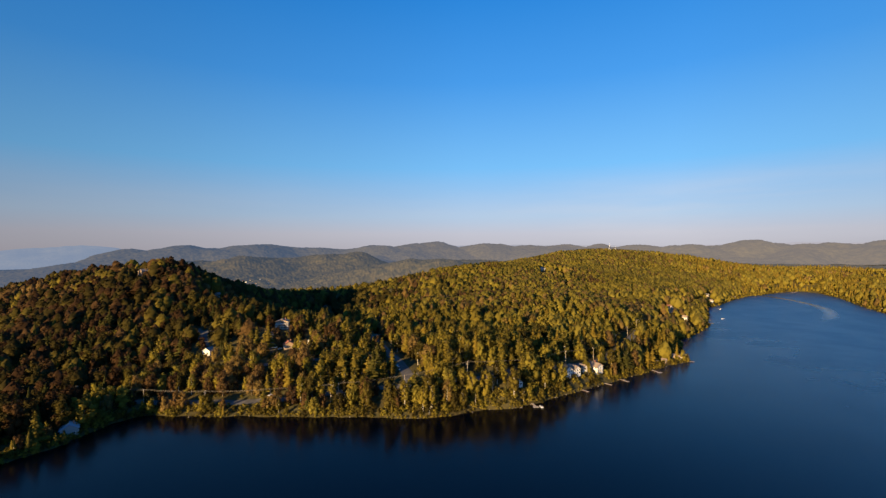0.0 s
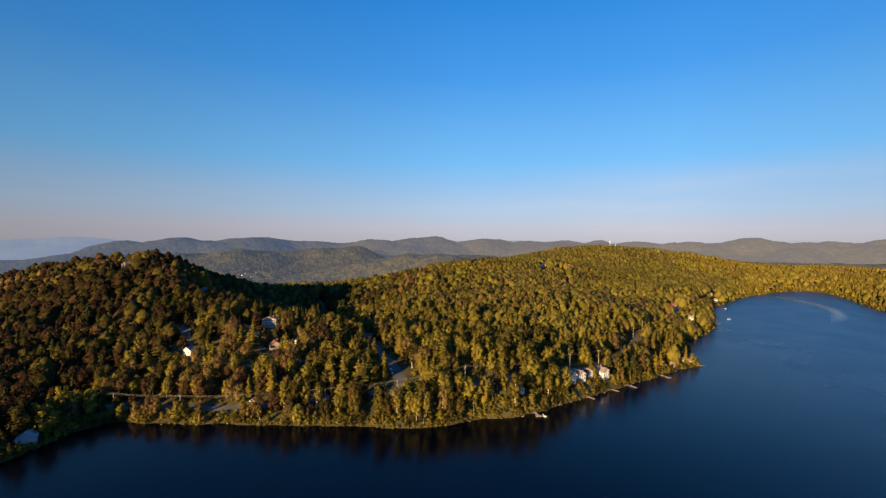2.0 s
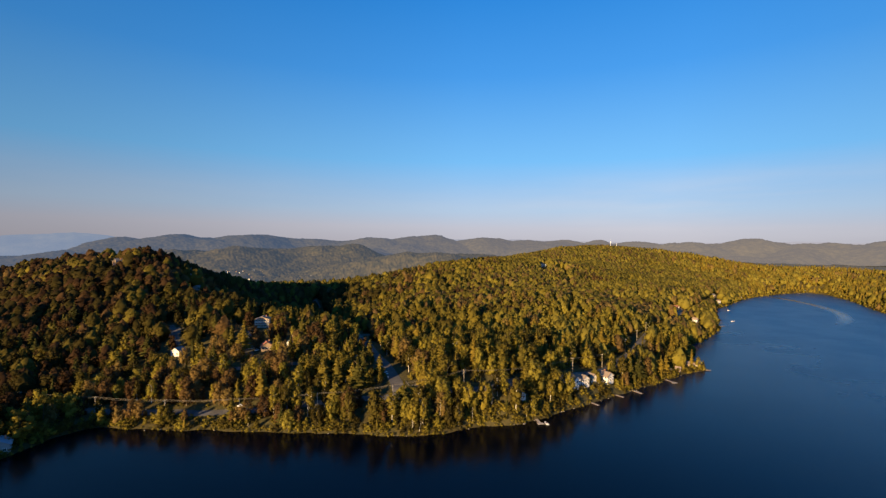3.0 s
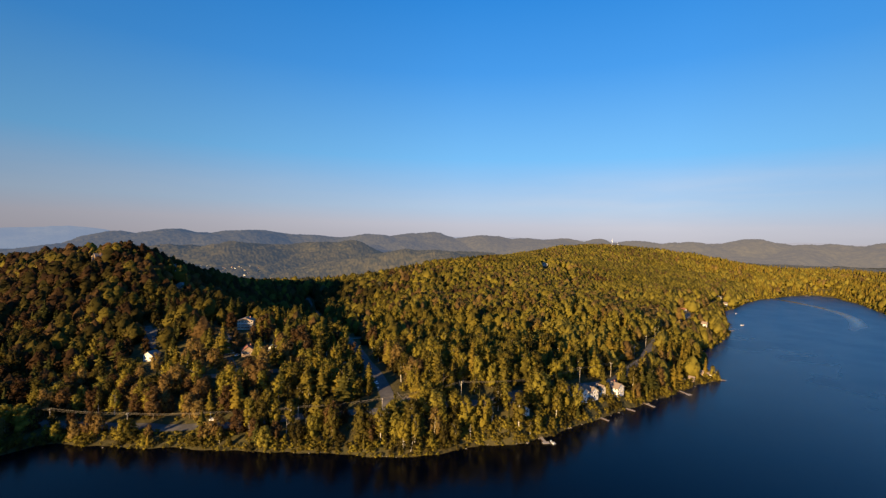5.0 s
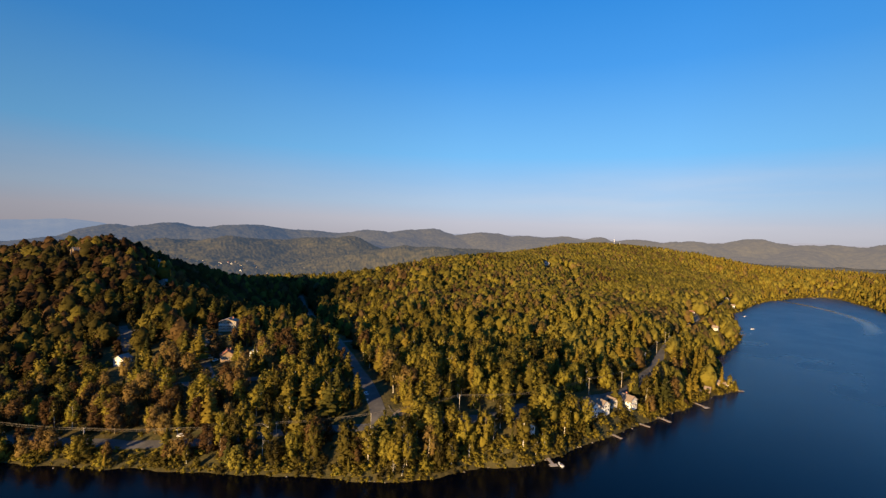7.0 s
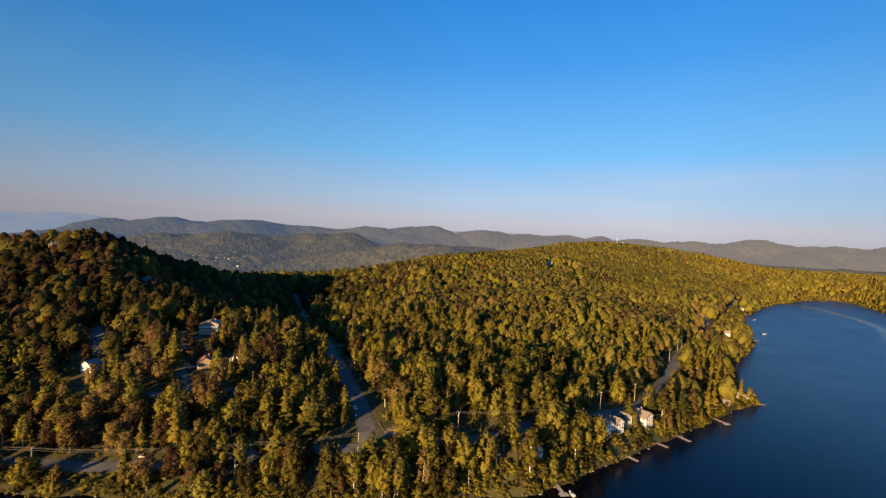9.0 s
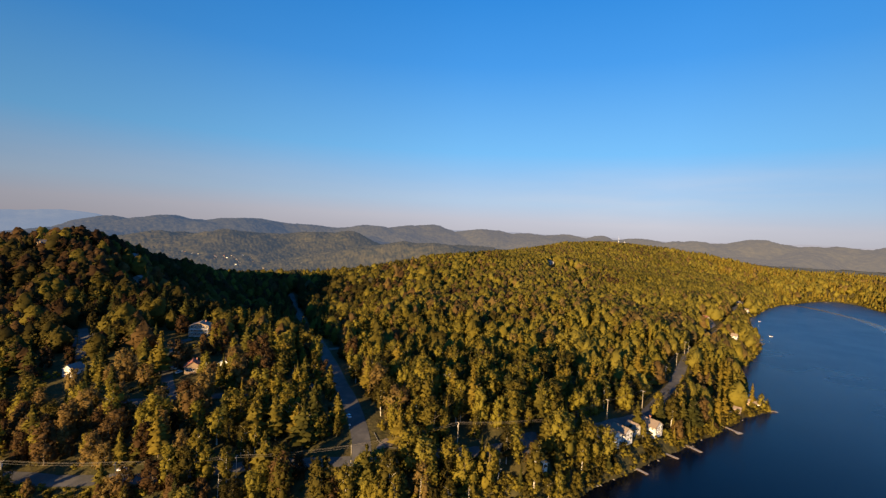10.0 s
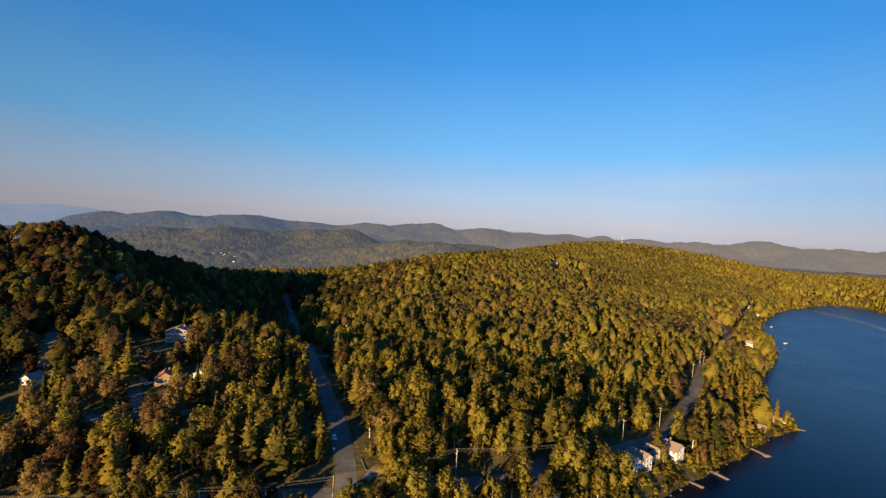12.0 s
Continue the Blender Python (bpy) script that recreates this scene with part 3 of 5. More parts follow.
# the farthest range, its blue haze mixed in as emission
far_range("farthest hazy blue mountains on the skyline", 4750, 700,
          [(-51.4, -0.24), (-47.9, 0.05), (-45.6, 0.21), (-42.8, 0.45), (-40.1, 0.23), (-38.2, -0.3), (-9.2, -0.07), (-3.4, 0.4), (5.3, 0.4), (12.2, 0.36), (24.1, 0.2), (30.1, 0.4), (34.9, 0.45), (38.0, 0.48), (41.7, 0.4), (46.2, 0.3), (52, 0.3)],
          distance_hill("far_hazed_woods", (0.05, 0.06, 0.04), (0.08, 0.08, 0.05), (0.120, 0.150, 0.215), (0.25, 0.24, 0.275), 0.62), 3, 0.6)
# the long wooded ranges beyond the valley: many rounded hills, their skyline by compass degrees and degrees of height
RANGE = np.array([(-56, -1.4), (-51.4, -1.4), (-47.9, -1.29), (-44.0, -0.77), (-39.6, -0.12), (-36.7, 0.18), (-33.0, 0.31), (-26.0, 0.47), (-18.9, 0.14), (-14.8, -0.14), (-12.0, 0.5), (-7.7, 0.65), (-4.1, 0.6), (-1.9, 0.5),
                  (5.3, 0.42), (10.9, 0.33), (16.2, 0.4), (21.8, 0.1), (24.1, 0.22), (27.5, 0.42), (30.1, 0.46), (34.9, 0.48), (38.0, 0.5), (41.7, 0.38), (46.2, 0.25), (52, 0.2)])


def far_hills():
    g = np.random.default_rng(12)
    az = np.arange(-56.0, 52.0, 0.14)
    rr_ = 3050 * 1.0042 ** np.arange(106)
    FR, FA = np.meshgrid(rr_, np.radians(az), indexing="ij")
    X, Y = FR * np.sin(FA), 84 + FR * np.cos(FA)
    relief = np.zeros_like(X)
    for _ in range(120):
        a, r = radians(g.uniform(-60, 56)), g.uniform(3300, 4700)
        cx, cy = r * math.sin(a), 84 + r * math.cos(a)
        k = g.uniform(0.45, 1.0) * (0.45 + 0.55 * (r - 3300) / 1400)
        turn, w0 = math.pi / 2 + g.normal(0, 0.6), g.uniform(200, 400)
        w1 = w0 * g.uniform(1.2, 2.0)
        u, v = (X - cx) * math.cos(turn) + (Y - cy) * math.sin(turn), -(X - cx) * math.sin(turn) + (Y - cy) * math.cos(turn)
        relief = np.maximum(relief, k * np.exp(-(u / w1) ** 2 - (v / w0) ** 2)) + 0.10 * k * np.exp(-(u / w1) ** 2 - (v / w0) ** 2)
    relief = relief + 0.05 * wave(X, Y, 300, 51) + 0.025 * wave(X, Y, 130, 52)
    relief = 0.5 * relief * np.clip((FR - 3050) / 400, 0, 1) + (0.5 + 0.12 * wave(X, Y, 900, 54)) * np.exp(-((FR - 4350) / (520 + 120 * wave(X, Y, 1100, 55))) ** 2)
    goal = np.tan(np.radians(np.interp(az, RANGE[:, 0], RANGE[:, 1]) + 0.05 * wave(az, az * 0, 3.0, 8)))
    lo, hi = np.zeros(len(az)), np.full(len(az), 600.0)
    for _ in range(30):
        mid = (lo + hi) / 2
        over = ((-222 + mid[None] * relief) / FR).max(0) > goal
        lo, hi = np.where(over, lo, mid), np.where(over, mid, hi)
    pad = np.pad(lo, 20, mode="edge")
    gain = np.convolve(pad, np.ones(41) / 41, "valid")
    Z = -104 + gain[None] * relief + 1.6 * g.normal(size=X.shape) + 2.0 * wave(X, Y, 45, 53)
    n = len(az)
    i_, j_ = np.meshgrid(np.arange(len(rr_) - 1), np.arange(n - 1), indexing="ij")
    f = np.stack([i_ * n + j_, i_ * n + j_ + 1, (i_ + 1) * n + j_ + 1, (i_ + 1) * n + j_], -1).reshape(-1, 4)[:, ::-1]
    # haze over these ranges is emission in the material
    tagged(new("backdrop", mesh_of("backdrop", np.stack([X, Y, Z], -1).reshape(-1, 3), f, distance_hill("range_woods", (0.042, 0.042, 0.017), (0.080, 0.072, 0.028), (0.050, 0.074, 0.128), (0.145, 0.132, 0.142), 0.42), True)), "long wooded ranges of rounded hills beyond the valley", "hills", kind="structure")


far_hills()
# the floor of the deep valley and its hills, far closed woods with glowing haze
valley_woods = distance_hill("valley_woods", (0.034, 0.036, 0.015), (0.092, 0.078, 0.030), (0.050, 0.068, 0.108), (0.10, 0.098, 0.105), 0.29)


def far_canopy(a0, a1, r0, rows, label):
    az = np.radians(np.arange(a0, a1, 0.12))
    FR, FA = np.meshgrid(r0 * 1.0068 ** np.arange(rows), az, indexing="ij")
    FX, FY = FR * np.sin(FA), 84 + FR * np.cos(FA)
    canopy = 12.5 + np.random.default_rng(9).normal(0, 1.7, FX.shape) + 2.5 * wave(FX, FY, 60, 31)
    for vx, vy in VILLAGE:
        canopy = canopy * (1 - np.exp(-((FX - vx) ** 2 + (FY - vy) ** 2) / 26 ** 2))
    FZ = height(FX, FY) + canopy * np.clip((FR - r0) / 40, 0, 1) - 6 * (FR < r0 + 10) - 30 * np.clip((FX + 130 + 0.05 * FY) / 60, 0, 1) * (FR < 2050)
    n = len(az)
    i_, j_ = np.meshgrid(np.arange(rows - 1), np.arange(n - 1), indexing="ij")
    f = np.stack([i_ * n + j_, i_ * n + j_ + 1, (i_ + 1) * n + j_ + 1, (i_ + 1) * n + j_], -1).reshape(-1, 4)[:, ::-1]
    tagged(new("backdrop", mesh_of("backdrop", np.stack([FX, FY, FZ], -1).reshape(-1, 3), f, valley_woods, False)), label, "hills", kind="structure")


far_canopy(-46.0, 4.0, 1330, 165, "wooded hills and hazy floor of the distant valley")
far_canopy(14.0, 52.0, 2100, 68, "distant flat woods beyond the end of the lake")


# ---- trees ----
rng = np.random.default_rng(5)
ICO_V = np.array([(0, -1, 1.618), (0, 1, 1.618), (0, -1, -1.618), (0, 1, -1.618), (-1, 1.618, 0), (1, 1.618, 0), (-1, -1.618, 0), (1, -1.618, 0), (1.618, 0, -1), (1.618, 0, 1), (-1.618, 0, -1), (-1.618, 0, 1)]) / 1.902
ICO_F = np.array([(0, 1, 11), (0, 11, 6), (0, 6, 7), (0, 7, 9), (0, 9, 1), (3, 2, 10), (3, 10, 4), (3, 4, 5), (3, 5, 8), (3, 8, 2), (1, 5, 4), (1, 4, 11), (11, 4, 10), (11, 10, 6), (6, 10, 2), (6, 2, 7), (7, 2, 8), (7, 8, 9), (9, 8, 5), (9, 5, 1)])


def unit(n, g):
    u = g.normal(size=(n, 3))
    return u / np.linalg.norm(u, axis=1, keepdims=True)


def leaf_tris(pos, nrm, size, g):
    """One ragged leaf clump, a triangle, at each place."""
    a = np.cross(nrm, unit(len(pos), g)); a /= np.linalg.norm(a, axis=1, keepdims=True) + 1e-9
    b = np.cross(nrm, a)
    s = size * g.uniform(0.6, 1.3, (len(pos), 1))
    v = np.stack([pos + a * s, pos - a * s * 0.55 + b * s * 0.8, pos - a * s * 0.55 - b * s * 0.8], 1).reshape(-1, 3)
    return v, np.arange(len(v)).reshape(-1, 3)


def join(pieces):
    vs, fs, ns, o = [], [], [], 0
    for v, f, *n in pieces:
        vs.append(v); fs.append(f + o); o += len(v)
        ns.append(n[0] if n else np.zeros_like(v))
    v, f, n = np.concatenate(vs), np.concatenate(fs), np.concatenate(ns)
    out = (np.cross(v[f[:, 1]] - v[f[:, 0]], v[f[:, 2]] - v[f[:, 0]]) * n[f].sum(1)).sum(1) < 0
    f[out] = f[out][:, ::-1]
    return v, f, n / (np.linalg.norm(n, axis=1, keepdims=True) + 1e-9)


def round_normals(v, c, r, g, stir=0.4):
    """Shading normals of a leafy lobe: outwards from it and from the stem, a little stirred leaf by leaf."""
    a = (v - c) / r
    a /= np.linalg.norm(a, axis=1, keepdims=True) + 1e-9
    b = np.c_[v[:, :2] * 3.2, v[:, 2:] * 1.2 - 0.3]
    s = g.normal(size=(len(v), 3))
    if len(v) % 3 == 0:
        s = np.repeat(s[::3], 3, 0)
    return 0.6 * a + b + stir * s


def feathery_crown(seed, tufts, leaves, size, broad=0.22, fat=1.0):
    """A tall crown 1 high of many upward tufts on hidden limbs, ragged at the edge, with gaps between them."""
    g = np.random.default_rng(seed)
    pieces = []
    for k in range(tufts):
        t = (k + 0.5) / tufts
        a = k * 2.399 + g.uniform(-0.4, 0.4)
        z = 0.13 + 0.76 * t
        out = 0.86 * broad * (math.sin(math.pi * min(0.2 + 0.72 * t, 1.0)) ** 0.8) * g.uniform(0.35, 1.0)
        c = np.array([out * math.cos(a), out * math.sin(a), z + g.uniform(-0.03, 0.03)])
        r = fat * np.array([0.105, 0.105, 0.165]) * g.uniform(0.75, 1.25) * (1.12 - 0.5 * t)
        v = c + ICO_V * r * 0.72 * g.uniform(0.7, 1.25, (12, 1))
        pieces.append((v, ICO_F, round_normals(v, c, r, g, 0.1)))
        u = unit(leaves, g)
        n = u + 0.6 * unit(leaves, g); n /= np.linalg.norm(n, axis=1, keepdims=True)
        off = u * r * g.uniform(0.7, 1.4, (leaves, 1))
        v, f = leaf_tris(c + off + np.array([0, 0, 0.01]), n, size, g)
        pieces.append((v, f, round_normals(v, c, r, g)))
    return join(pieces)


def broadleaf_crown(seed, lobes, leaves, size, core=True, loose=0.5):
    """A crown 1 high and about 0.6 wide: lobes round a middle, each covered with clumps of leaves."""
    g = np.random.default_rng(seed)
    pieces = []
    for k in range(lobes):
        t = k / max(lobes - 1, 1)
        a = k * 2.4 + g.uniform(0, 1)
        rad = 0.15 * math.sin(math.pi * (0.15 + 0.75 * t)) * g.uniform(0.7, 1.25)
        c = np.array([rad * math.cos(a), rad * math.sin(a), 0.28 + 0.56 * t + g.uniform(-0.04, 0.04)])
        r = np.array([1, 1, 1.2]) * (0.19 - 0.09 * abs(t - 0.3)) * g.uniform(0.8, 1.15)
        if lobes == 1:
            c, r = np.array([0, 0, 0.58]), np.array([0.27, 0.27, 0.40])
        if core:
            v = c + ICO_V * r * 0.70 * g.uniform(0.8, 1.15, (12, 1))
            pieces.append((v, ICO_F, round_normals(v, c, r, g, 0.1)))
        if leaves:
            u = unit(leaves, g); u[:, 2] = np.where(u[:, 2] < -0.45, -u[:, 2], u[:, 2])
            n = u + loose * unit(leaves, g); n /= np.linalg.norm(n, axis=1, keepdims=True)
            v, f = leaf_tris(c + u * r * g.uniform(0.7, 1.25, (leaves, 1)), n, size, g)
            pieces.append((v, f, round_normals(v, c, r, g)))
    return join(pieces)


def conifer_crown(seed, levels, boughs, broad, ragged):
    """A crown 1 high: whorls of tapering boughs round a narrow core."""
    g = np.random.default_rng(seed)
    pieces = []
    n = 7
    ring = np.array([(math.cos(2 * math.pi * k / n), math.sin(2 * math.pi * k / n)) for k in range(n)])
    v = np.concatenate([np.c_[ring * broad * 0.5, np.full(n, 0.13)], [[0, 0, 0.97]]])
    pieces.append((v, np.array([(k, (k + 1) % n, n) for k in range(n)]), np.c_[v[:, :2] / broad, np.full(n + 1, 0.3)]))
    for lv in range(levels):
        t = (lv + g.uniform(-0.25, 0.25)) / levels
        z = 0.12 + 0.86 * t
        reach = broad * max(1 - t, 0.03) ** (0.75 if ragged else 0.95) * (1 + ragged * g.uniform(-0.35, 0.3))
        m = max(3, int(boughs * (1 - 0.55 * t)))
        for k in range(m):
            a = 2 * math.pi * (k + g.uniform(-0.3, 0.3)) / m + lv * 1.1
            L = reach * g.uniform(0.7, 1.15)
            d = np.array([math.cos(a), math.sin(a), 0]); s = np.array([-d[1], d[0], 0])
            droop = (-0.10 + 0.28 * ragged) * L + g.uniform(-0.02, 0.02)
            w = L * (0.30 if ragged else 0.24) * g.uniform(0.8, 1.3)
            base = np.array([0, 0, z])
            tip = base + d * L + np.array([0, 0, droop])
            mid = base + d * L * 0.6 + np.array([0, 0, 0.03 + droop * 0.4])
            up = d + np.array([0, 0, 0.55]) + (0.25 + 0.3 * ragged) * g.normal(size=3)
            pieces.append((np.array([base + [0, 0, 0.02], mid + s * w - [0, 0, 0.02], tip, mid - s * w - [0, 0, 0.02], mid + [0, 0, 0.03]]), np.array([(0, 1, 4), (1, 2, 4), (2, 3, 4), (3, 0, 4)]),
                           np.array([up * 0.6, up + s * 0.6, up, up - s * 0.6, up + [0, 0, 0.3]])))
    return join(pieces)


def cone_crown(seed, n=6):
    g = np.random.default_rng(seed)
    pieces = []
    for z0, z1, r in ((0.05, 0.62, 0.17), (0.35, 0.85, 0.12), (0.62, 1.0, 0.075)):
        ring = np.array([(math.cos(2 * math.pi * k / n + z0 * 9), math.sin(2 * math.pi * k / n + z0 * 9)) for k in range(n)]) * r * g.uniform(0.7, 1.25, (n, 1))
        pieces.append((np.concatenate([np.c_[ring, np.full(n, z0)], [[0, 0, z1]]]), np.array([(k, (k + 1) % n, n) for k in range(n)]), np.concatenate([np.c_[ring / r, np.full(n, 0.35)], [[0, 0, 1]]])))
    return join(pieces)


def full_crown(seed, sides, rings, leaves, size, loose=0.25):
    """A tall leafy crown 1 high, clothed almost to the ground, with a lumpy outline."""
    g = np.random.default_rng(seed)
    lump = [g.uniform(0, 6.28) for _ in range(4)]
    v = []
    def reach(t, a):
        body = 0.27 * (0.55 + 0.45 * math.sin(math.pi * min(t * 1.5, 0.5) )) * (1 - max(t - 0.30, 0) ** 2.0 * 1.86)
        return max(body, 0.03) * (1 + 0.24 * math.sin(2 * a + lump[0] + 6 * t) + 0.2 * math.sin(3 * a + lump[1] - 9 * t))
    lean = g.normal(0, 0.03, 2)
    for i in range(rings):
        t = 0.96 * i / (rings - 1)
        for k in range(sides):
            a = 2 * math.pi * (k + 0.5 * (i % 2)) / sides
            q = 0.88 * reach(t, a) * g.uniform(0.66, 1.22)
            v.append((q * math.cos(a) + lean[0] * t, q * math.sin(a) + lean[1] * t, 0.03 + t + g.uniform(-0.05, 0.05)))
    v.append((lean[0], lean[1], 1.0))
    f = []
    for i in range(rings - 1):
        for k in range(sides):
            a, b, c, d = i * sides + k, i * sides + (k + 1) % sides, (i + 1) * sides + k, (i + 1) * sides + (k + 1) % sides
            f += [(a, b, d), (a, d, c)]
    f += [((rings - 1) * sides + k, (rings - 1) * sides + (k + 1) % sides, len(v) - 1) for k in range(sides)]
    v = np.array(v)
    mid = np.array([0, 0, 0.5])
    pieces = [(v, np.array(f), round_normals(v, mid, 0.4, g, 0.3))]
    t, a = g.uniform(0.25, 1.0, leaves), g.uniform(0, 6.28, leaves)
    q = np.array([reach(ti, ai) for ti, ai in zip(t, a)]) * g.uniform(0.85, 1.4, leaves)
    n = np.stack([np.cos(a), np.sin(a), 0.3 + t], -1) + loose * unit(leaves, g)
    n /= np.linalg.norm(n, axis=1, keepdims=True)
    v, f = leaf_tris(np.stack([q * np.cos(a), q * np.sin(a), t * 0.97], -1), n, size, g)
    pieces.append((v, f, round_normals(v, mid, 0.4, g, 0.42)))
    return join(pieces)


BROAD0 = [feathery_crown(10 + k, 15, 48, 0.031, 0.235 + 0.035 * (k % 3)) for k in range(9)]
BROADM = [full_crown(20 + k, 9, 8, 210, 0.036, 0.6) for k in range(8)] + [feathery_crown(26 + k, 13, 24, 0.034, 0.22, 1.0) for k in range(5)]
BROADL = [full_crown(40 + k, 8, 7, 90, 0.044, 0.55) for k in range(10)]
BROAD1 = [full_crown(30 + k, 7, 6, 34, 0.056, 0.5) for k in range(9)]
SHRUB = [broadleaf_crown(60 + k, 4, 26, 0.060, True, 0.7) for k in range(6)]
BIRCH0 = [(v * np.array([0.8, 0.8, 0.8]) + np.array([0, 0, 0.2]), f, n) for v, f, n in (feathery_crown(110 + k, 13, 42, 0.029, 0.21) for k in range(5))]
BROAD2 = [full_crown(50 + k, 6, 5, 12, 0.070, 0.5) for k in range(8)]
BROAD3 = [full_crown(58 + k, 5, 3, 2, 0.10) for k in range(6)]
SPRUCE0 = [conifer_crown(70 + k, 22, 10, 0.17, 0.0) for k in range(5)]
PINE0 = [conifer_crown(80 + k, 12, 11, 0.26, 0.8) for k in range(5)]
SPRUCEM = [conifer_crown(75 + k, 13, 8, 0.17, 0.1) for k in range(5)]
PINEM = [conifer_crown(85 + k, 10, 9, 0.26, 0.8) for k in range(5)]
CONE1 = [conifer_crown(90 + k, 6, 5, 0.17, 0.2) for k in range(5)]
CONE2 = [cone_crown(100 + k) for k in range(4)]


def scatter(r0, r1, spacing, a0=-52.0, a1=49.0, clear=0.8, edge=0.8):
    """Places for trees, jittered on a grid between two distances from the middle of the shore."""
    n = int(r1 / spacing) + 2
    gx, gy = np.meshgrid(np.arange(-n, n + 1), np.arange(0, n + 1), indexing="ij")
    x = (gx + rng.uniform(-0.46, 0.46, gx.shape)) * spacing
    y = 84 + (gy + rng.uniform(-0.46, 0.46, gx.shape)) * spacing
    x, y = x.ravel(), y.ravel()
    r, a = np.hypot(x, y - 84), np.degrees(np.arctan2(x, y - 28))
    ok = (r >= r0) & (r < r1) & (a > a0) & (a < a1)
    x, y = x[ok], y[ok]
    d = inland(x, y)
    ok = (d > edge)
    x, y, d = x[ok], y[ok], d[ok]
    ok = (road_dist(x, y) > np.where(x < -60, 1.2, 2.2)) & (line_dist(x, y, ROADS["valley_road"][1]) > 9.2) & (line_dist(x, y, [(112, 418), (131, 440), (150, 466), (170, 494), (190, 525)]) > 8.0)
    for cx, cy, cr in CLEARINGS:
        ok &= np.hypot(x - cx, y - cy) > cr * clear
    thin = 0.58 * np.exp(-(((x + 195) / 160) ** 2 + ((y - 435) / 100) ** 2)) + 0.12 * np.clip(wave(x, y, 52, 27) - 0.2, 0, 1) * 4 * (np.hypot(x, y) < 700) * (x < -30)
    ok &= rng.uniform(size=len(x)) > thin
    # crooked gaps and benches across the long slope
    ok &= ~((np.abs(wave(x + 0.4 * y, 1.5 * y, 230, 71)) < 0.055) & (x > -70) & (y > 440) & (y < 1000))
    return x[ok], y[ok], d[ok]


def kinds(x, y, d):
    """0 green broadleaf, 1 autumn-coloured broadleaf, 2 spruce, 3 pine."""
    u = rng.uniform(size=len(x))
    con = 0.27 + 0.22 * wave(x, y, 168, 11) - 0.04 * (y < 560) * (x < 0) - 0.08 * ((x > -60) & (y > 385))
    con = con + 0.06 * np.exp(-(((x + 155) / 112) ** 2 + ((y - 420) / 98) ** 2)) + 0.95 * np.exp(-((x - 192) ** 2 + (y - 495) ** 2) / 50 ** 2) + 0.5 * np.exp(-((x + 190) ** 2 + (y - 640) ** 2) / 90 ** 2) + 0.40 * (x > 670) - 0.16 * ((x < -364) & (y > 420)) - 0.14 * ((x > -40) & (x < 640) & (y > 560))
    rust = 0.15 + 0.30 * wave(x, y, 230, 13) + 0.16 * wave(x, y, 90, 14) + 0.46 * np.exp(-((x + 480) ** 2 + (y - 540) ** 2) / 210 ** 2) - 0.14 * ((x > -120) & (y < 480))
    rust = rust + 0.55 * np.exp(-((x + 180) ** 2 + (y - 345) ** 2) / 105 ** 2) + 0.28 * np.exp(-((x - 84) ** 2 + (y - 700) ** 2) / 154 ** 2)
    con = con + 0.22 * np.exp(-((x - 10) / 90) ** 2 - ((y - 405) / 55) ** 2) + 0.35 * (x > 600) * (y > 700)
    con, rust = np.clip(con, 0.03, 0.85), np.clip(rust, 0.02, 0.75)
    k = np.where(u < con, 2, np.where(u < con + (1 - con) * rust, 1, 0))
    k = np.where((k == 2) & (rng.uniform(size=len(x)) < np.where(x < 126, 0.55, 0.3)), 3, k)
    return k


def tree_size(k, d, x, y):
    n = len(k)
    h = np.select([k == 0, k == 1, k == 2, k == 3], [rng.normal(16.8, 3.2, n), rng.normal(16.0, 3.0, n), rng.normal(15.0, 4.0, n), rng.normal(20.5, 3.4, n)])
    even = np.clip((x + 60) / 120, 0, 1) * np.clip((y - 430) / 120, 0, 1)
    h = np.clip(h + 1.2 * (y > 560) + even * (0.75 * (17.0 - h) * (k < 2) + 0.4 * (16.0 - h) * (k > 1)), 7, 28)
    w = np.select([k == 0, k == 1, k == 2, k == 3], [rng.uniform(0.85, 1.45, n), rng.uniform(0.9, 1.4, n), rng.uniform(0.8, 1.2, n), rng.uniform(0.85, 1.2, n)])
    strip = (d < 10) & (x < -75) & (y < 420)
    h = np.where(strip, h * 0.75, h)
    return np.where(d < 4, h * rng.uniform(0.4, 0.85, n), h), w


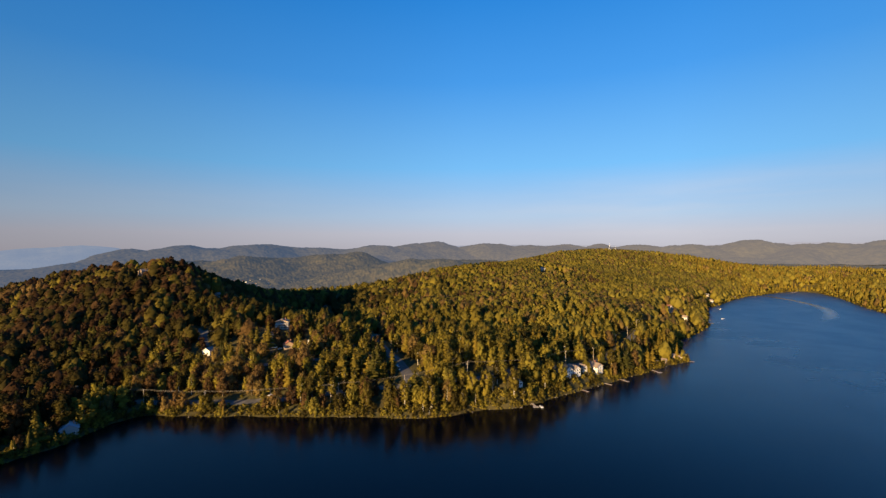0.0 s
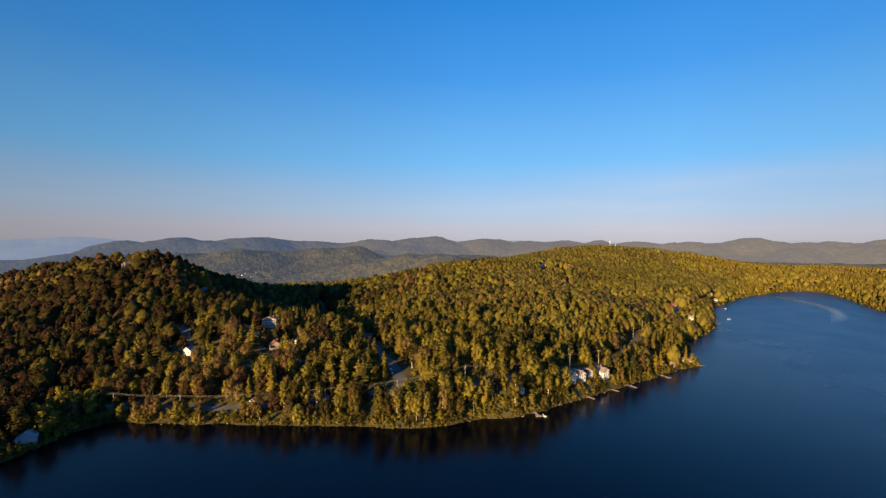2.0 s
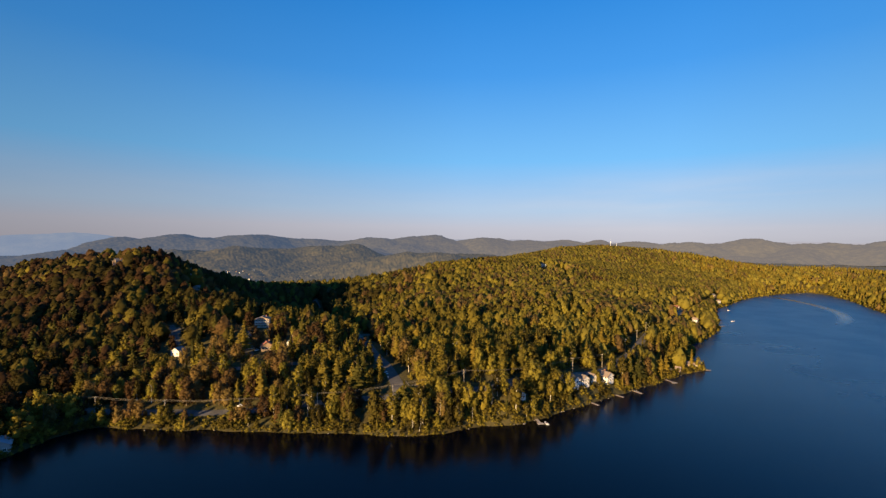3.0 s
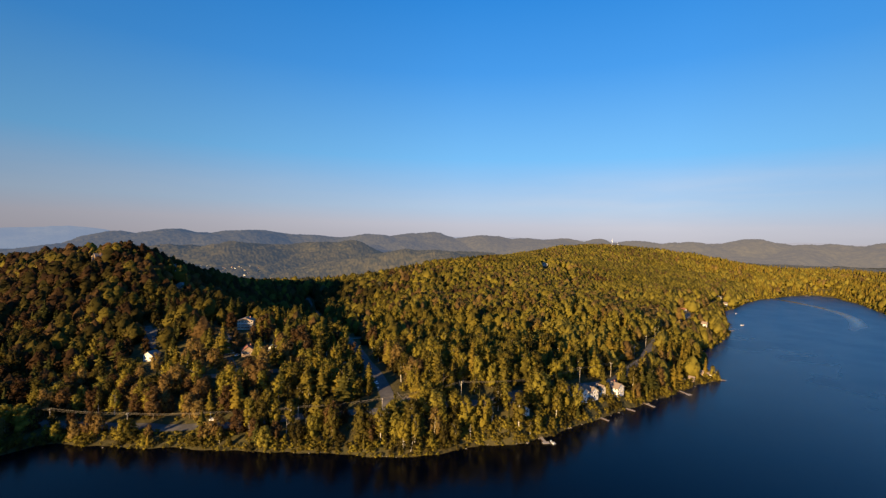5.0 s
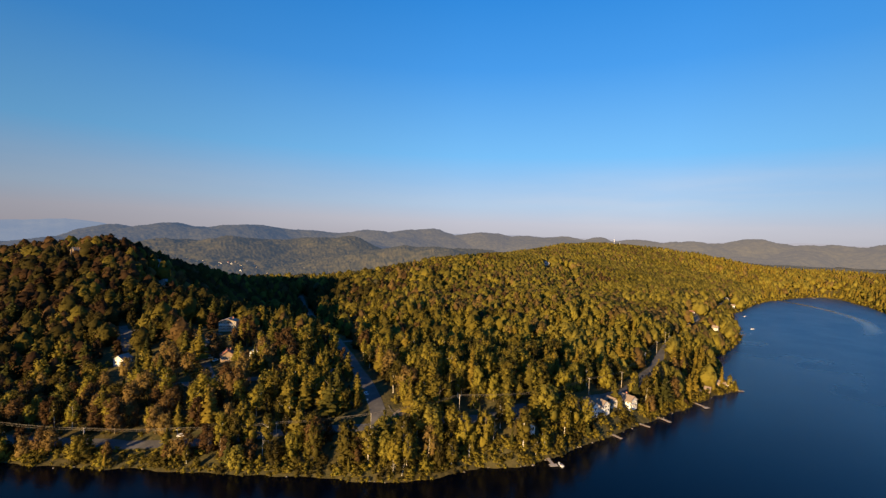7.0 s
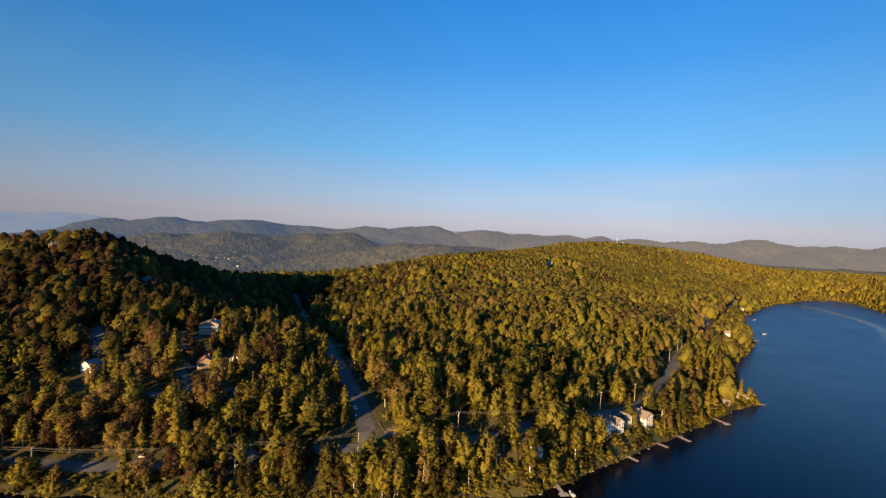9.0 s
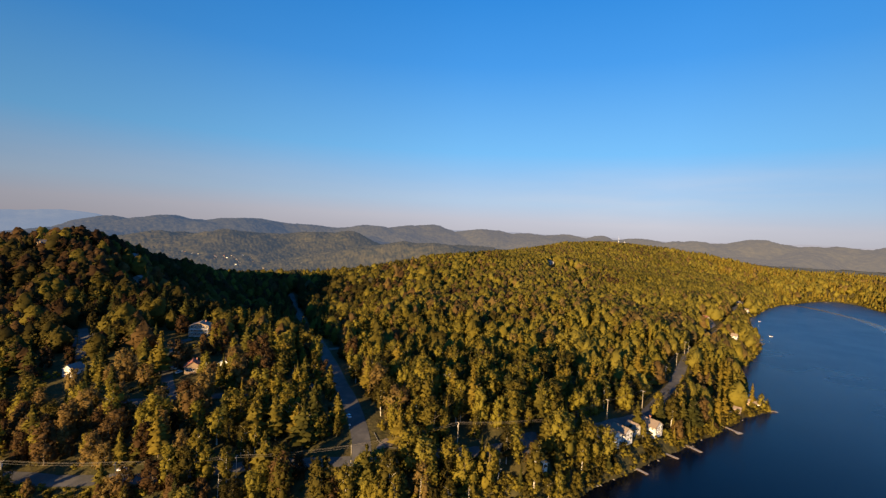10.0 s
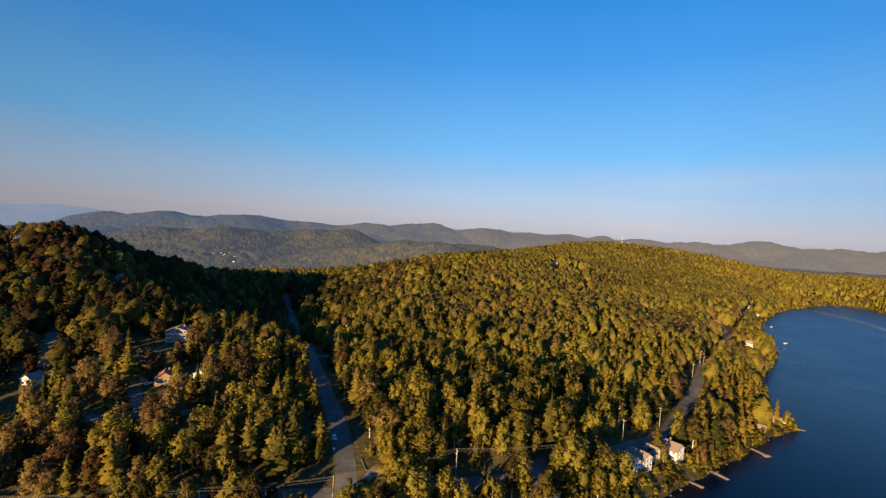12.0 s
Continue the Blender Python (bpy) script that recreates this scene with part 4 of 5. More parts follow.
def grow(name, protos, x, y, z, h, w, mat, label, tints, category="forest"):
    """Many trees as one mesh."""
    vs, fs, ts, ns, o = [], [], [], [], 0
    which = rng.integers(0, len(protos), len(x))
    spin = rng.uniform(0, 2 * math.pi, len(x))
    for p, (pv, pf, pn) in enumerate(protos):
        idx = np.nonzero(which == p)[0]
        if not len(idx):
            continue
        c, s = np.cos(spin[idx])[:, None], np.sin(spin[idx])[:, None]
        hw = (h[idx] * w[idx])[:, None]
        vx = (pv[None, :, 0] * c - pv[None, :, 1] * s) * hw + x[idx][:, None]
        vy = (pv[None, :, 0] * s + pv[None, :, 1] * c) * hw + y[idx][:, None]
        vz = pv[None, :, 2] * h[idx][:, None] + z[idx][:, None]
        vs.append(np.stack([vx, vy, vz], -1).reshape(-1, 3))
        fs.append((pf[None] + (np.arange(len(idx)) * len(pv))[:, None, None] + o).reshape(-1, 3))
        ts.append(np.repeat(tints[idx], len(pv)))
        ns.append(np.stack([pn[None, :, 0] * c - pn[None, :, 1] * s, pn[None, :, 0] * s + pn[None, :, 1] * c, np.broadcast_to(pn[None, :, 2], vx.shape)], -1).reshape(-1, 3))
        o += len(idx) * len(pv)
    if not vs:
        return
    me = mesh_of(name, np.concatenate(vs), np.concatenate(fs), mat, True, np.concatenate(ts), np.concatenate(ns))
    return tagged(new(name, me), label, category, kind="stuff")


def trunk_mesh(name, mat, h):
    bm = tube([(0, 0, -0.03), (0.004, 0, 0.25), (-0.006, 0.004, 0.55), (0.0, 0.0, 0.85)], [0.017, 0.013, 0.009, 0.003], 5)
    for k in range(4):
        a = k * 1.7
        z = 0.38 + 0.1 * k
        b2 = tube([(0, 0, z), (0.07 * math.cos(a), 0.07 * math.sin(a), z + 0.09), (0.13 * math.cos(a), 0.13 * math.sin(a), z + 0.15)], [0.006, 0.004, 0.0015], 4)
        tmp = bpy.data.meshes.new("limb"); b2.to_mesh(tmp); b2.free(); bm.from_mesh(tmp); bpy.data.meshes.remove(tmp)
    me = bpy.data.meshes.new(name); bm.to_mesh(me); bm.free()
    me.materials.append(mat)
    return me


LEAFY = {0: "green broadleaf tree with a full leafy crown", 1: "autumn-coloured maple with rust-brown leaves", 2: "slender dark green spruce with drooping boughs", 3: "broad white pine with feathery yellow-green boughs"}
NAMES = {0: "broadleaf_tree", 1: "autumn_tree", 2: "spruce_tree", 3: "pine_tree"}

# nearest woods: the trees by the shore and roads stand singly, the rest joined
x, y, d = scatter(168, 385, 7.0)
z = height(x, y) - 0.2
k = kinds(x, y, d)
h, w = tree_size(k, d, x, y)
# the tint falls off westward: shade on that side put into the leaf colour
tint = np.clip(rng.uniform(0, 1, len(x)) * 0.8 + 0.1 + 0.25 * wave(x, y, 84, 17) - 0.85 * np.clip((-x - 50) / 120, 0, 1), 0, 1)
single = np.zeros(len(x), bool)
for kk, quota in ((0, 290), (1, 130), (2, 170), (3, 160)):
    idx = np.nonzero((k == kk) & (np.abs(x) < 266))[0]
    near = idx[np.argsort(np.hypot(x[idx] * 0.6, y[idx] - 301))][:quota]
    single[near] = True
    mats = {0: leaf_green_s, 1: leaf_rust_s, 2: needles_s, 3: needles_s}[kk]
    protos = {0: BROAD0, 1: BROAD0, 2: SPRUCE0, 3: PINE0}[kk]
    crowns = [mesh_of("crown", pv, pf, mats, True, None, pn) for pv, pf, pn in protos]
    birches = [mesh_of("crown", pv, pf, mats, True, None, pn) for pv, pf, pn in BIRCH0]
    trunks = [trunk_mesh("trunk", bark, 1), trunk_mesh("trunk", birch_bark, 1)]
    for i in near:
        root = new(NAMES[kk])
        tagged(root, LEAFY[kk], "tree", "trees along the shore and roads")
        root.matrix_world = Matrix.LocRotScale((x[i], y[i], z[i]), Euler((rng.uniform(-0.04, 0.04), rng.uniform(-0.04, 0.04), rng.uniform(0, 6.28))), (h[i] * w[i], h[i] * w[i], h[i]))
        birch = kk == 0 and rng.uniform() < 0.4
        cr = new("crown", birches[int(rng.integers(5))] if birch else crowns[int(rng.integers(len(crowns)))]); cr.parent = root
        tk = new("trunk", trunks[1 if birch else 0]); tk.parent = root
        if birch:
            tagged(root, "birch with a pale trunk and a high leafy crown")
rest = ~single
for kk, protos, mat in ((0, BROAD0, leaf_green), (1, BROAD0, leaf_rust), (2, SPRUCE0, needles), (3, PINE0, needles)):
    s = rest & (k == kk)
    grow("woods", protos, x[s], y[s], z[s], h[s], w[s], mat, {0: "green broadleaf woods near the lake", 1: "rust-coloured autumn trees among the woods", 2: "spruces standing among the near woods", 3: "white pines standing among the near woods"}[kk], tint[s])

# undergrowth along the bank and between the trees
x, y, d = scatter(168, 520, 2.5, clear=0.45, edge=-1.1)
s = ((d < 9) & (rng.uniform(size=len(x)) < 0.95)) | ((d < 34) & (rng.uniform(size=len(x)) < 0.13)) | (rng.uniform(size=len(x)) < 0.045)
x, y, d = x[s], y[s], d[s]
hb = rng.uniform(3.0, 6.6, len(x)) * np.where(d < 0.5, 0.6, 1.0)
grow("shrubs", SHRUB, x, y, np.maximum(height(x, y), 0) - 0.3 - (0.22 + 0.12 * (d < 0.8)) * hb, hb, rng.uniform(1.15, 1.8, len(x)), leaf_green, "low green shrubs along the bank and under the trees", np.clip(rng.uniform(0.0, 0.75, len(x)) + 0.2 * wave(x, y, 30, 3), 0, 1), "shrubs")

# shrubs and small trees down to the water round the rest of the lake
x, y, d = scatter(520, 1480, 5.0, -5.0, 49.0, clear=0.3, edge=-1.0)
s = d < 9
x, y, d = x[s], y[s], d[s]
hb = rng.uniform(4.0, 9.0, len(x))
grow("shrubs", BROAD1, x, y, np.maximum(height(x, y), 0) - 0.3 - 0.22 * hb, hb, rng.uniform(1.3, 1.9, len(x)), leaf_green, "green shrubs and small trees along the far shore", rng.uniform(0.1, 0.8, len(x)), "shrubs")

# hillsides behind
for r0, r1, sp, BR, CO, PI, where in ((385, 560, 7.9, BROADM, SPRUCEM, PINEM, "slopes behind the shore"), (560, 780, 8.0, BROADL, CONE1, CONE1, "hillsides"), (780, 1010, 7.2, BROAD1, CONE1, CONE1, "upper hillsides"), (1010, 1500, 8.2, BROAD2, CONE2, CONE2, "far slopes"), (1500, 1900, 11.0, BROAD3, CONE2, CONE2, "distant hills"), (1900, 2500, 14.0, BROAD3, CONE2, CONE2, "farthest slopes")):
    x, y, d = scatter(r0, r1, sp, clear=1.0)
    r = np.hypot(x, y)
    s = ~((x < -0.66 * y) & (r > 1150)) & ~((x < -0.5 * y) & (r > 1010) & (r < 1550)) & ~((r > 1900) & (x < 900)) & ~((x > 330) & (x < 800) & (y > 1700))
    s &= ~((np.hypot(x, y - 84) > 1350) & (x < -130 - 0.05 * y))
    x, y, d, r = x[s], y[s], d[s], r[s]
    z = height(x, y) - 0.3
    k = kinds(x, y, d)
    h, w = tree_size(k, d, x, y)
    far = np.clip((r - 560) / 300, 0, 1)
    h = np.where(k < 2, h, h * (1 - 0.12 * far)) * (1 - 0.3 * np.clip((r - 1500) / 500, 0, 1))
    # leaf colour carries painted light: shaded slopes darker westward, sunny hazy hill lighter eastward
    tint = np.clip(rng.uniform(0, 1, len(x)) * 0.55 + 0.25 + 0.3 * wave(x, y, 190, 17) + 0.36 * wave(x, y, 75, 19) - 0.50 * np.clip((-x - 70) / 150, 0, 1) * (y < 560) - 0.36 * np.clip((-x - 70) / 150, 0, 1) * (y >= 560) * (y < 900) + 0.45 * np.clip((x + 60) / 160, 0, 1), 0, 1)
    # trees out in the valley get the leaves with haze in their colour
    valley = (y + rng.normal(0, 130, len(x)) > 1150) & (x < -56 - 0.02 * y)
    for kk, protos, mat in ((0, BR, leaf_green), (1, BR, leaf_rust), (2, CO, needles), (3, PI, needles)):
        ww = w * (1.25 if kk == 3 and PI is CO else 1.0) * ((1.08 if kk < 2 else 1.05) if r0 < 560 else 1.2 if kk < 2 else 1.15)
        for s, m in (((k == kk) & ~valley, mat), ((k == kk) & valley, leaf_valley_hazed)):
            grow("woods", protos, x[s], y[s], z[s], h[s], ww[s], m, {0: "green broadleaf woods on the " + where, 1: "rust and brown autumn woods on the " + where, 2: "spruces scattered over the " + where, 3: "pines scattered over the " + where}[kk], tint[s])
# unseen woods on the rise behind the camera's shoulder and hidden bank, casting shade
x, y, d = scatter(84, 588, 14.0, -130.0, -52.0)
z = height(x, y) - 0.3
grow("woods", BROAD1, x, y, z, rng.uniform(15, 20, len(x)), rng.uniform(1.0, 1.4, len(x)), leaf_green, "green woods on the unseen near bank of the lake", rng.uniform(0, 1, len(x)))


# ---- houses ----
def gable_body(w, d, h, rh):
    """Walls with two gable ends; the ridge runs along y. They go a metre into the ground."""
    bm = bmesh.new()
    a, b = w / 2, d / 2
    pts = [(-a, -1.5), (a, -1.5), (a, h), (0, h + rh), (-a, h)]
    f = [bm.verts.new((x, -b, z)) for x, z in pts]
    k = [bm.verts.new((x, b, z)) for x, z in pts]
    bm.faces.new(f); bm.faces.new(k[::-1])
    for i in range(5):
        j = (i + 1) % 5
        bm.faces.new((f[j], f[i], k[i], k[j]))
    return bm


def gable_roof(w, d, h, rh, over=0.6, thick=0.22):
    bm = bmesh.new()
    a, b = w / 2, d / 2 + over
    s = rh / a
    for side in (-1, 1):
        x0, x1 = 0.0, side * (a + over)
        z0, z1 = h + rh + 0.04, h - s * over + 0.04
        vs = [bm.verts.new(c) for c in ((x0, -b, z0), (x1, -b, z1), (x1, b, z1), (x0, b, z0), (x0, -b, z0 + thick), (x1, -b, z1 + thick), (x1, b, z1 + thick), (x0, b, z0 + thick))]
        for q in ((3, 2, 1, 0), (4, 5, 6, 7), (0, 1, 5, 4), (1, 2, 6, 5), (2, 3, 7, 6), (3, 0, 4, 7)):
            bm.faces.new([vs[i] for i in (q if side > 0 else q[::-1])])
    return bm


def window(parent, x, y, z, w, h, nx, ny):
    """A window set on a wall, looking along (nx, ny)."""
    fr = bmesh.new()
    t, o = 0.10, 0.06
    def slab(bm, u0, v0, u1, v1, d0, d1):
        add_box(bm, *(min(u0, u1), d0, v0, max(u0, u1), d1, v1))
    for u0, v0, u1, v1 in ((-w / 2 - t, -t, w / 2 + t, 0), (-w / 2 - t, h, w / 2 + t, h + t), (-w / 2 - t, 0, -w / 2, h), (w / 2, 0, w / 2 + t, h), (-0.03, 0, 0.03, h)):
        slab(fr, u0, v0, u1, v1, -o, 0.05)
    ang = math.atan2(nx, -ny)
    m = Matrix.Translation((x, y, z)) @ Matrix.Rotation(ang, 4, "Z")
    bmesh.ops.transform(fr, matrix=m, verts=fr.verts)
    f = part("window", fr, white_paint, parent)
    gp = box(-w / 2, -0.02, 0, w / 2, 0.02, h)
    bmesh.ops.transform(gp, matrix=m, verts=gp.verts)
    part("pane", gp, glass, f)


def house(x, y, rot, w, d, h, rh, wall, roof, label, storeys=1, front=2, sides=2, chimney=True, deck=False, name="house", group="", category="house", z=None, porch=False):
    r = radians(rot)
    zs = [ground_at(x + cx * math.cos(r) - cy * math.sin(r), y + cx * math.sin(r) + cy * math.cos(r)) for cx, cy in ((-w / 2, -d / 2), (w / 2, -d / 2), (w / 2, d / 2), (-w / 2, d / 2))]
    base = z if z is not None else sum(zs) / 4 + 0.1
    o = empty(name, pose(x, y, base, 0, 0, rot), label, category, group)
    part("wall", gable_body(w, d, h, rh), wall, o)
    rf = part("roof", gable_roof(w, d, h, rh), roof, o)
    if chimney:
        part("chimney", box(w * 0.18, d * 0.12, h + rh * 0.3, w * 0.18 + 0.8, d * 0.12 + 0.8, h + rh + 1.0, 0.05), brick, rf)
    sh = h / storeys
    for s in range(storeys):
        for k in range(front):
            u = (k + 0.5) / front * w - w / 2
            window(o, u, -d / 2 - 0.03, s * sh + 0.9, min(1.5, w / front * 0.6), min(1.4, sh * 0.55), 0, -1)
        for k in range(sides):
            v = (k + 0.5) / sides * d - d / 2
            for sg in (-1, 1):
                window(o, sg * (w / 2 + 0.03), v, s * sh + 0.9, 1.2, min(1.3, sh * 0.5), sg, 0)
    dr = part("door", box(-0.5, d / 2, 0.0, 0.5, d / 2 + 0.08, 2.1, 0.02), dark_wood, o)
    part("door_handle", box(0.32, d / 2 + 0.08, 0.95, 0.42, d / 2 + 0.15, 1.05), steel, dr)
    if deck:
        for s in range(storeys):
            zz = s * sh + 0.1
            dk = part("balcony", box(-w / 2, -d / 2 - 2.4, zz - 0.2, w / 2, -d / 2 - 0.08, zz, 0.02), white_siding, o, "pale balcony along the front")
            part("rail", box(-w / 2, -d / 2 - 2.4, zz + 0.85, w / 2, -d / 2 - 2.32, zz + 1.0), white_siding, dk)
            n = int(w / 1.2)
            for k in range(n + 1):
                u = -w / 2 + 0.06 + k * (w - 0.12) / n
                part("baluster", box(u - 0.04, -d / 2 - 2.39, zz, u + 0.04, -d / 2 - 2.33, zz + 0.85), grey_siding, dk)
        for u in (-w / 2 + 0.15, 0, w / 2 - 0.15):
            part("post", box(u - 0.1, -d / 2 - 2.38, -1.5, u + 0.1, -d / 2 - 2.2, h - 0.05), grey_siding, o)
    return o


LS = "houses by the lake"
house(82.6, 380.6, 37, 8.6, 9.5, 5.4, 2.9, white_siding, roof_brown, "white lake house with gable front and brown shingle roof", 2, 3, 3, True, group=LS)
house(91.2, 387.2, 37, 8.2, 8.5, 5.0, 2.7, white_siding, roof_brown, "white gabled lake house joined close to its neighbour", 2, 3, 3, False, group=LS)
house(101.5, 397.5, 37, 5.5, 6, 3.2, 2.0, white_siding, roof_brown, "small white garage with a brown roof between lake houses", 1, 1, 1, False, name="garage", category="garage", group=LS)
house(114.5, 404.5, 42, 9.0, 9.5, 5.0, 2.8, white_siding, roof_brown, "tall white gabled house above the lake shore", 2, 3, 3, True, group=LS)
house(39.5, 347.0, 20, 5.6, 5.8, 3.0, 1.9, white_siding, roof_brown, "small cream cottage among trees on the lake bank", 1, 2, 2, True, group=LS)
HS = "houses on the wooded hill"
house(-196, 467, 14, 13, 9, 7.4, 2.2, tan_siding, roof_brown, "large brown three-storey house with pale balconies on the hillside", 3, 5, 2, True, True, group=HS)
house(-166, 409, 28, 9, 8, 3.8, 3.0, tan_siding, roof_red, "brown wooden house with a rusty red roof", 1, 3, 2, True, group=HS)
house(-147.5, 416, 5, 8, 8, 3.8, 2.2, white_siding, roof_blue, "white cottage with a blue-grey metal roof", 1, 3, 2, False, group=HS)
house(-241, 406, -8, 8, 7.5, 3.8, 2.6, white_siding, roof_grey, "small white cottage with a grey roof among trees", 1, 2, 2, False, group=HS)
house(-372, 478, -25, 9, 8, 3.8, 2.6, tan_siding, roof_red, "brown house with a rusty roof among autumn trees", 1, 3, 2, False, group=HS)
house(-302, 427, -20, 10, 9, 4.0, 2.6, tan_siding, roof_grey, "brown house hidden among the dark trees", 1, 3, 2, True, group=HS)
house(-447, 596, -30, 13, 9, 5.5, 3.4, tan_siding, roof_grey, "large tan house with a pale grey roof on the hilltop", 1, 4, 2, True, group=HS)
house(-386, 648, -15, 8, 8, 7.5, 3.0, grey_siding, roof_grey, "tall pale grey house on the wooded ridge", 2, 3, 2, True, group=HS)
house(-343, 599, -10, 11, 8, 4.8, 2.4, grey_siding, roof_grey, "low grey house on the ridge slope", 1, 4, 2, False, group=HS)
house(-249, 268, 40, 9, 8, 4.2, 2.6, grey_siding, roof_blue, "grey lakeside cabin with a blue metal roof", 1, 2, 2, True, group=LS, name="cabin", category="cabin")
house(-261, 272, 40, 3.4, 3.6, 2.2, 1.2, white_siding, roof_grey, "small white shed beside the lakeside cabin", 1, 1, 0, False, name="shed", category="shed")
house(167, 1010, 10, 13, 9, 5.5, 3.0, white_siding, roof_brown, "white house standing high on the golden hillside", 2, 4, 2, True, group=HS)
house(72, 780, 20, 9, 8, 4.4, 2.6, white_siding, roof_grey, "white cottage half hidden on the wooded slope", 1, 2, 2, False, group=HS)
house(168, 708, -35, 10, 8, 4.6, 2.8, grey_siding, roof_grey, "grey house in a gap of the hillside woods", 1, 3, 2, True, group=HS)
house(315, 664, 45, 5.0, 5.5, 9.0, 2.2, white_siding, roof_brown, "tall narrow white house near the water's edge", 3, 2, 2, False, group=LS)
for hx, hy, hr, hw, hd, wl_, rf_ in ((366, 837, 40, 16, 9, tan_siding, roof_brown), (390, 860, 38, 14, 9, white_siding, roof_brown), (342, 777, 36, 15, 9, tan_siding, roof_red), (330, 758, 36, 13, 9, tan_siding, roof_brown), (313, 737, 34, 13, 9, tan_siding, roof_brown), (310, 719, 30, 11, 8, white_siding, roof_grey),
                                     (414, 888, 30, 12, 8, white_siding, roof_grey), (352, 800, 42, 12, 9, tan_siding, roof_brown), (486, 922, 45, 10, 8, white_siding, roof_grey), (497, 938, 45, 10, 8, white_siding, roof_brown), (510, 982, 40, 12, 8, tan_siding, roof_grey)):
    house(hx, hy, hr, hw * 0.58, hd * 0.7, 3.8, 2.0, wl_, rf_, "tan and brown holiday house in the clearing by the bay" if wl_ is tan_siding else "white holiday house in the clearing by the bay", 2, 3, 2, False, group="houses in the bay clearing")
for hx, hy, hr in ((208.5, 482.5, 50), (209.5, 477, 45), (186, 452.5, 40), (199, 462, 50), (221.5, 476.5, 55), (215, 478, 45)):
    house(hx, hy, hr, 4.2, 4.0, 2.4, 1.3, white_siding if hx > 218 else tan_siding, roof_brown, "small summer cabin on the wooded point", 1, 1, 1, False, group="cabins on the point", name="cabin", category="cabin")
for hx, hy, hr, hw in ((880, 1240, 45, 14), (812, 1214, 30, 10), (738, 1166, 40, 10), (668, 1116, 40, 9), (730, 1256, 40, 12), (855, 1050, -60, 9), (752, 846, -60, 11), (600, 1045, 35, 9)):
    house(hx, hy, hr, hw * 0.8, 7, 3.6, 2.4, white_siding if hx > 860 else tan_siding, roof_grey, "white cottage at the far end of the lake" if hx > 860 else "tan cottage at the far end of the lake", 1, 2, 1, False, group="cottages round the far shore", z=min(ground_at(hx, hy), 2.5))
# the village in the valley
for i, (hx, hy) in enumerate(VILLAGE):
    house(hx, hy, (i * 37) % 90 - 45, 6.5 + i % 3, 6.5, 4.2, 2.4, white_siding if i % 2 else tan_siding, roof_grey if i % 3 else roof_red, "white village house in the hazy valley" if i % 2 else "tan village house in the hazy valley", 2, 3, 2, False, group="village houses in the valley")
for i, (hx, hy) in enumerate(HALLS):
    house(hx, hy, 20 * i, 26, 13, 6.0, 1.6, white_siding, roof_blue, "long pale workshop hall on the valley floor", 1, 6, 2, False, name="hall", category="building", group="halls in the valley")


# ---- docks and boats ----
def dock(x0, y0, x1, y1, width, label, end=False):
    """A plank jetty from the bank out over the water."""
    a = Vector((x0, y0, 0))
    b = a.lerp(Vector((x1, y1, 0)), 0.8)
    n = (b - a).length
    o = empty("dock", Matrix.Translation(a) @ Matrix.Rotation(math.atan2(b.y - a.y, b.x - a.x), 4, "Z"), label, "dock", "docks along the lake shore")
    k = int(n / 0.55)
    for i in range(k):
        part("plank", box(i * n / k + 0.015, -width / 2, 0.50, (i + 1) * n / k - 0.015, width / 2, 0.56), weathered_wood, o)
    for s in (-1, 1):
        part("beam", box(0, s * (width / 2 - 0.2) - 0.06, 0.34, n, s * (width / 2 - 0.2) + 0.06, 0.498), dark_wood, o)
        for i in range(4):
            u = (i + 0.5) * n / 4
            part("post", tube([(u, s * (width / 2 - 0.05), -3.0), (u, s * (width / 2 - 0.05), 0.9)], 0.09, 6), dark_wood, o)
    if end:
        part("platform", box(n, -width * 1.2, 0.44, n + 2.6, width * 1.2, 0.57, 0.02), weathered_wood, o)


dock(175.7, 441, 181.4, 427.8, 1.8, "grey wooden dock with a broad end platform", True)
dock(135.8, 408.1, 142.8, 395.9, 2.2, "long weathered wooden dock reaching into the lake")
dock(118.7, 394.1, 125.2, 387.2, 1.8, "short weathered wooden dock by the bank")
dock(94.5, 375.9, 100.5, 367.5, 1.8, "weathered plank dock below the lake houses")
dock(49.3, 340.9, 51.5, 332.1, 1.8, "small plank dock under the cottage", True)
dock(-248.5, 246.4, -257.6, 240.8, 2.0, "small grey dock by the lakeside cabin", True)
dock(221.2, 473.9, 236.6, 471.1, 1.4, "narrow plank dock at the tip of the point")
dock(845.6, 1215.2, 840, 1198.4, 3.0, "wide dock at the far end of the lake", True)
dock(368.2, 716.8, 383.6, 708.4, 2.0, "plank dock in the bay")


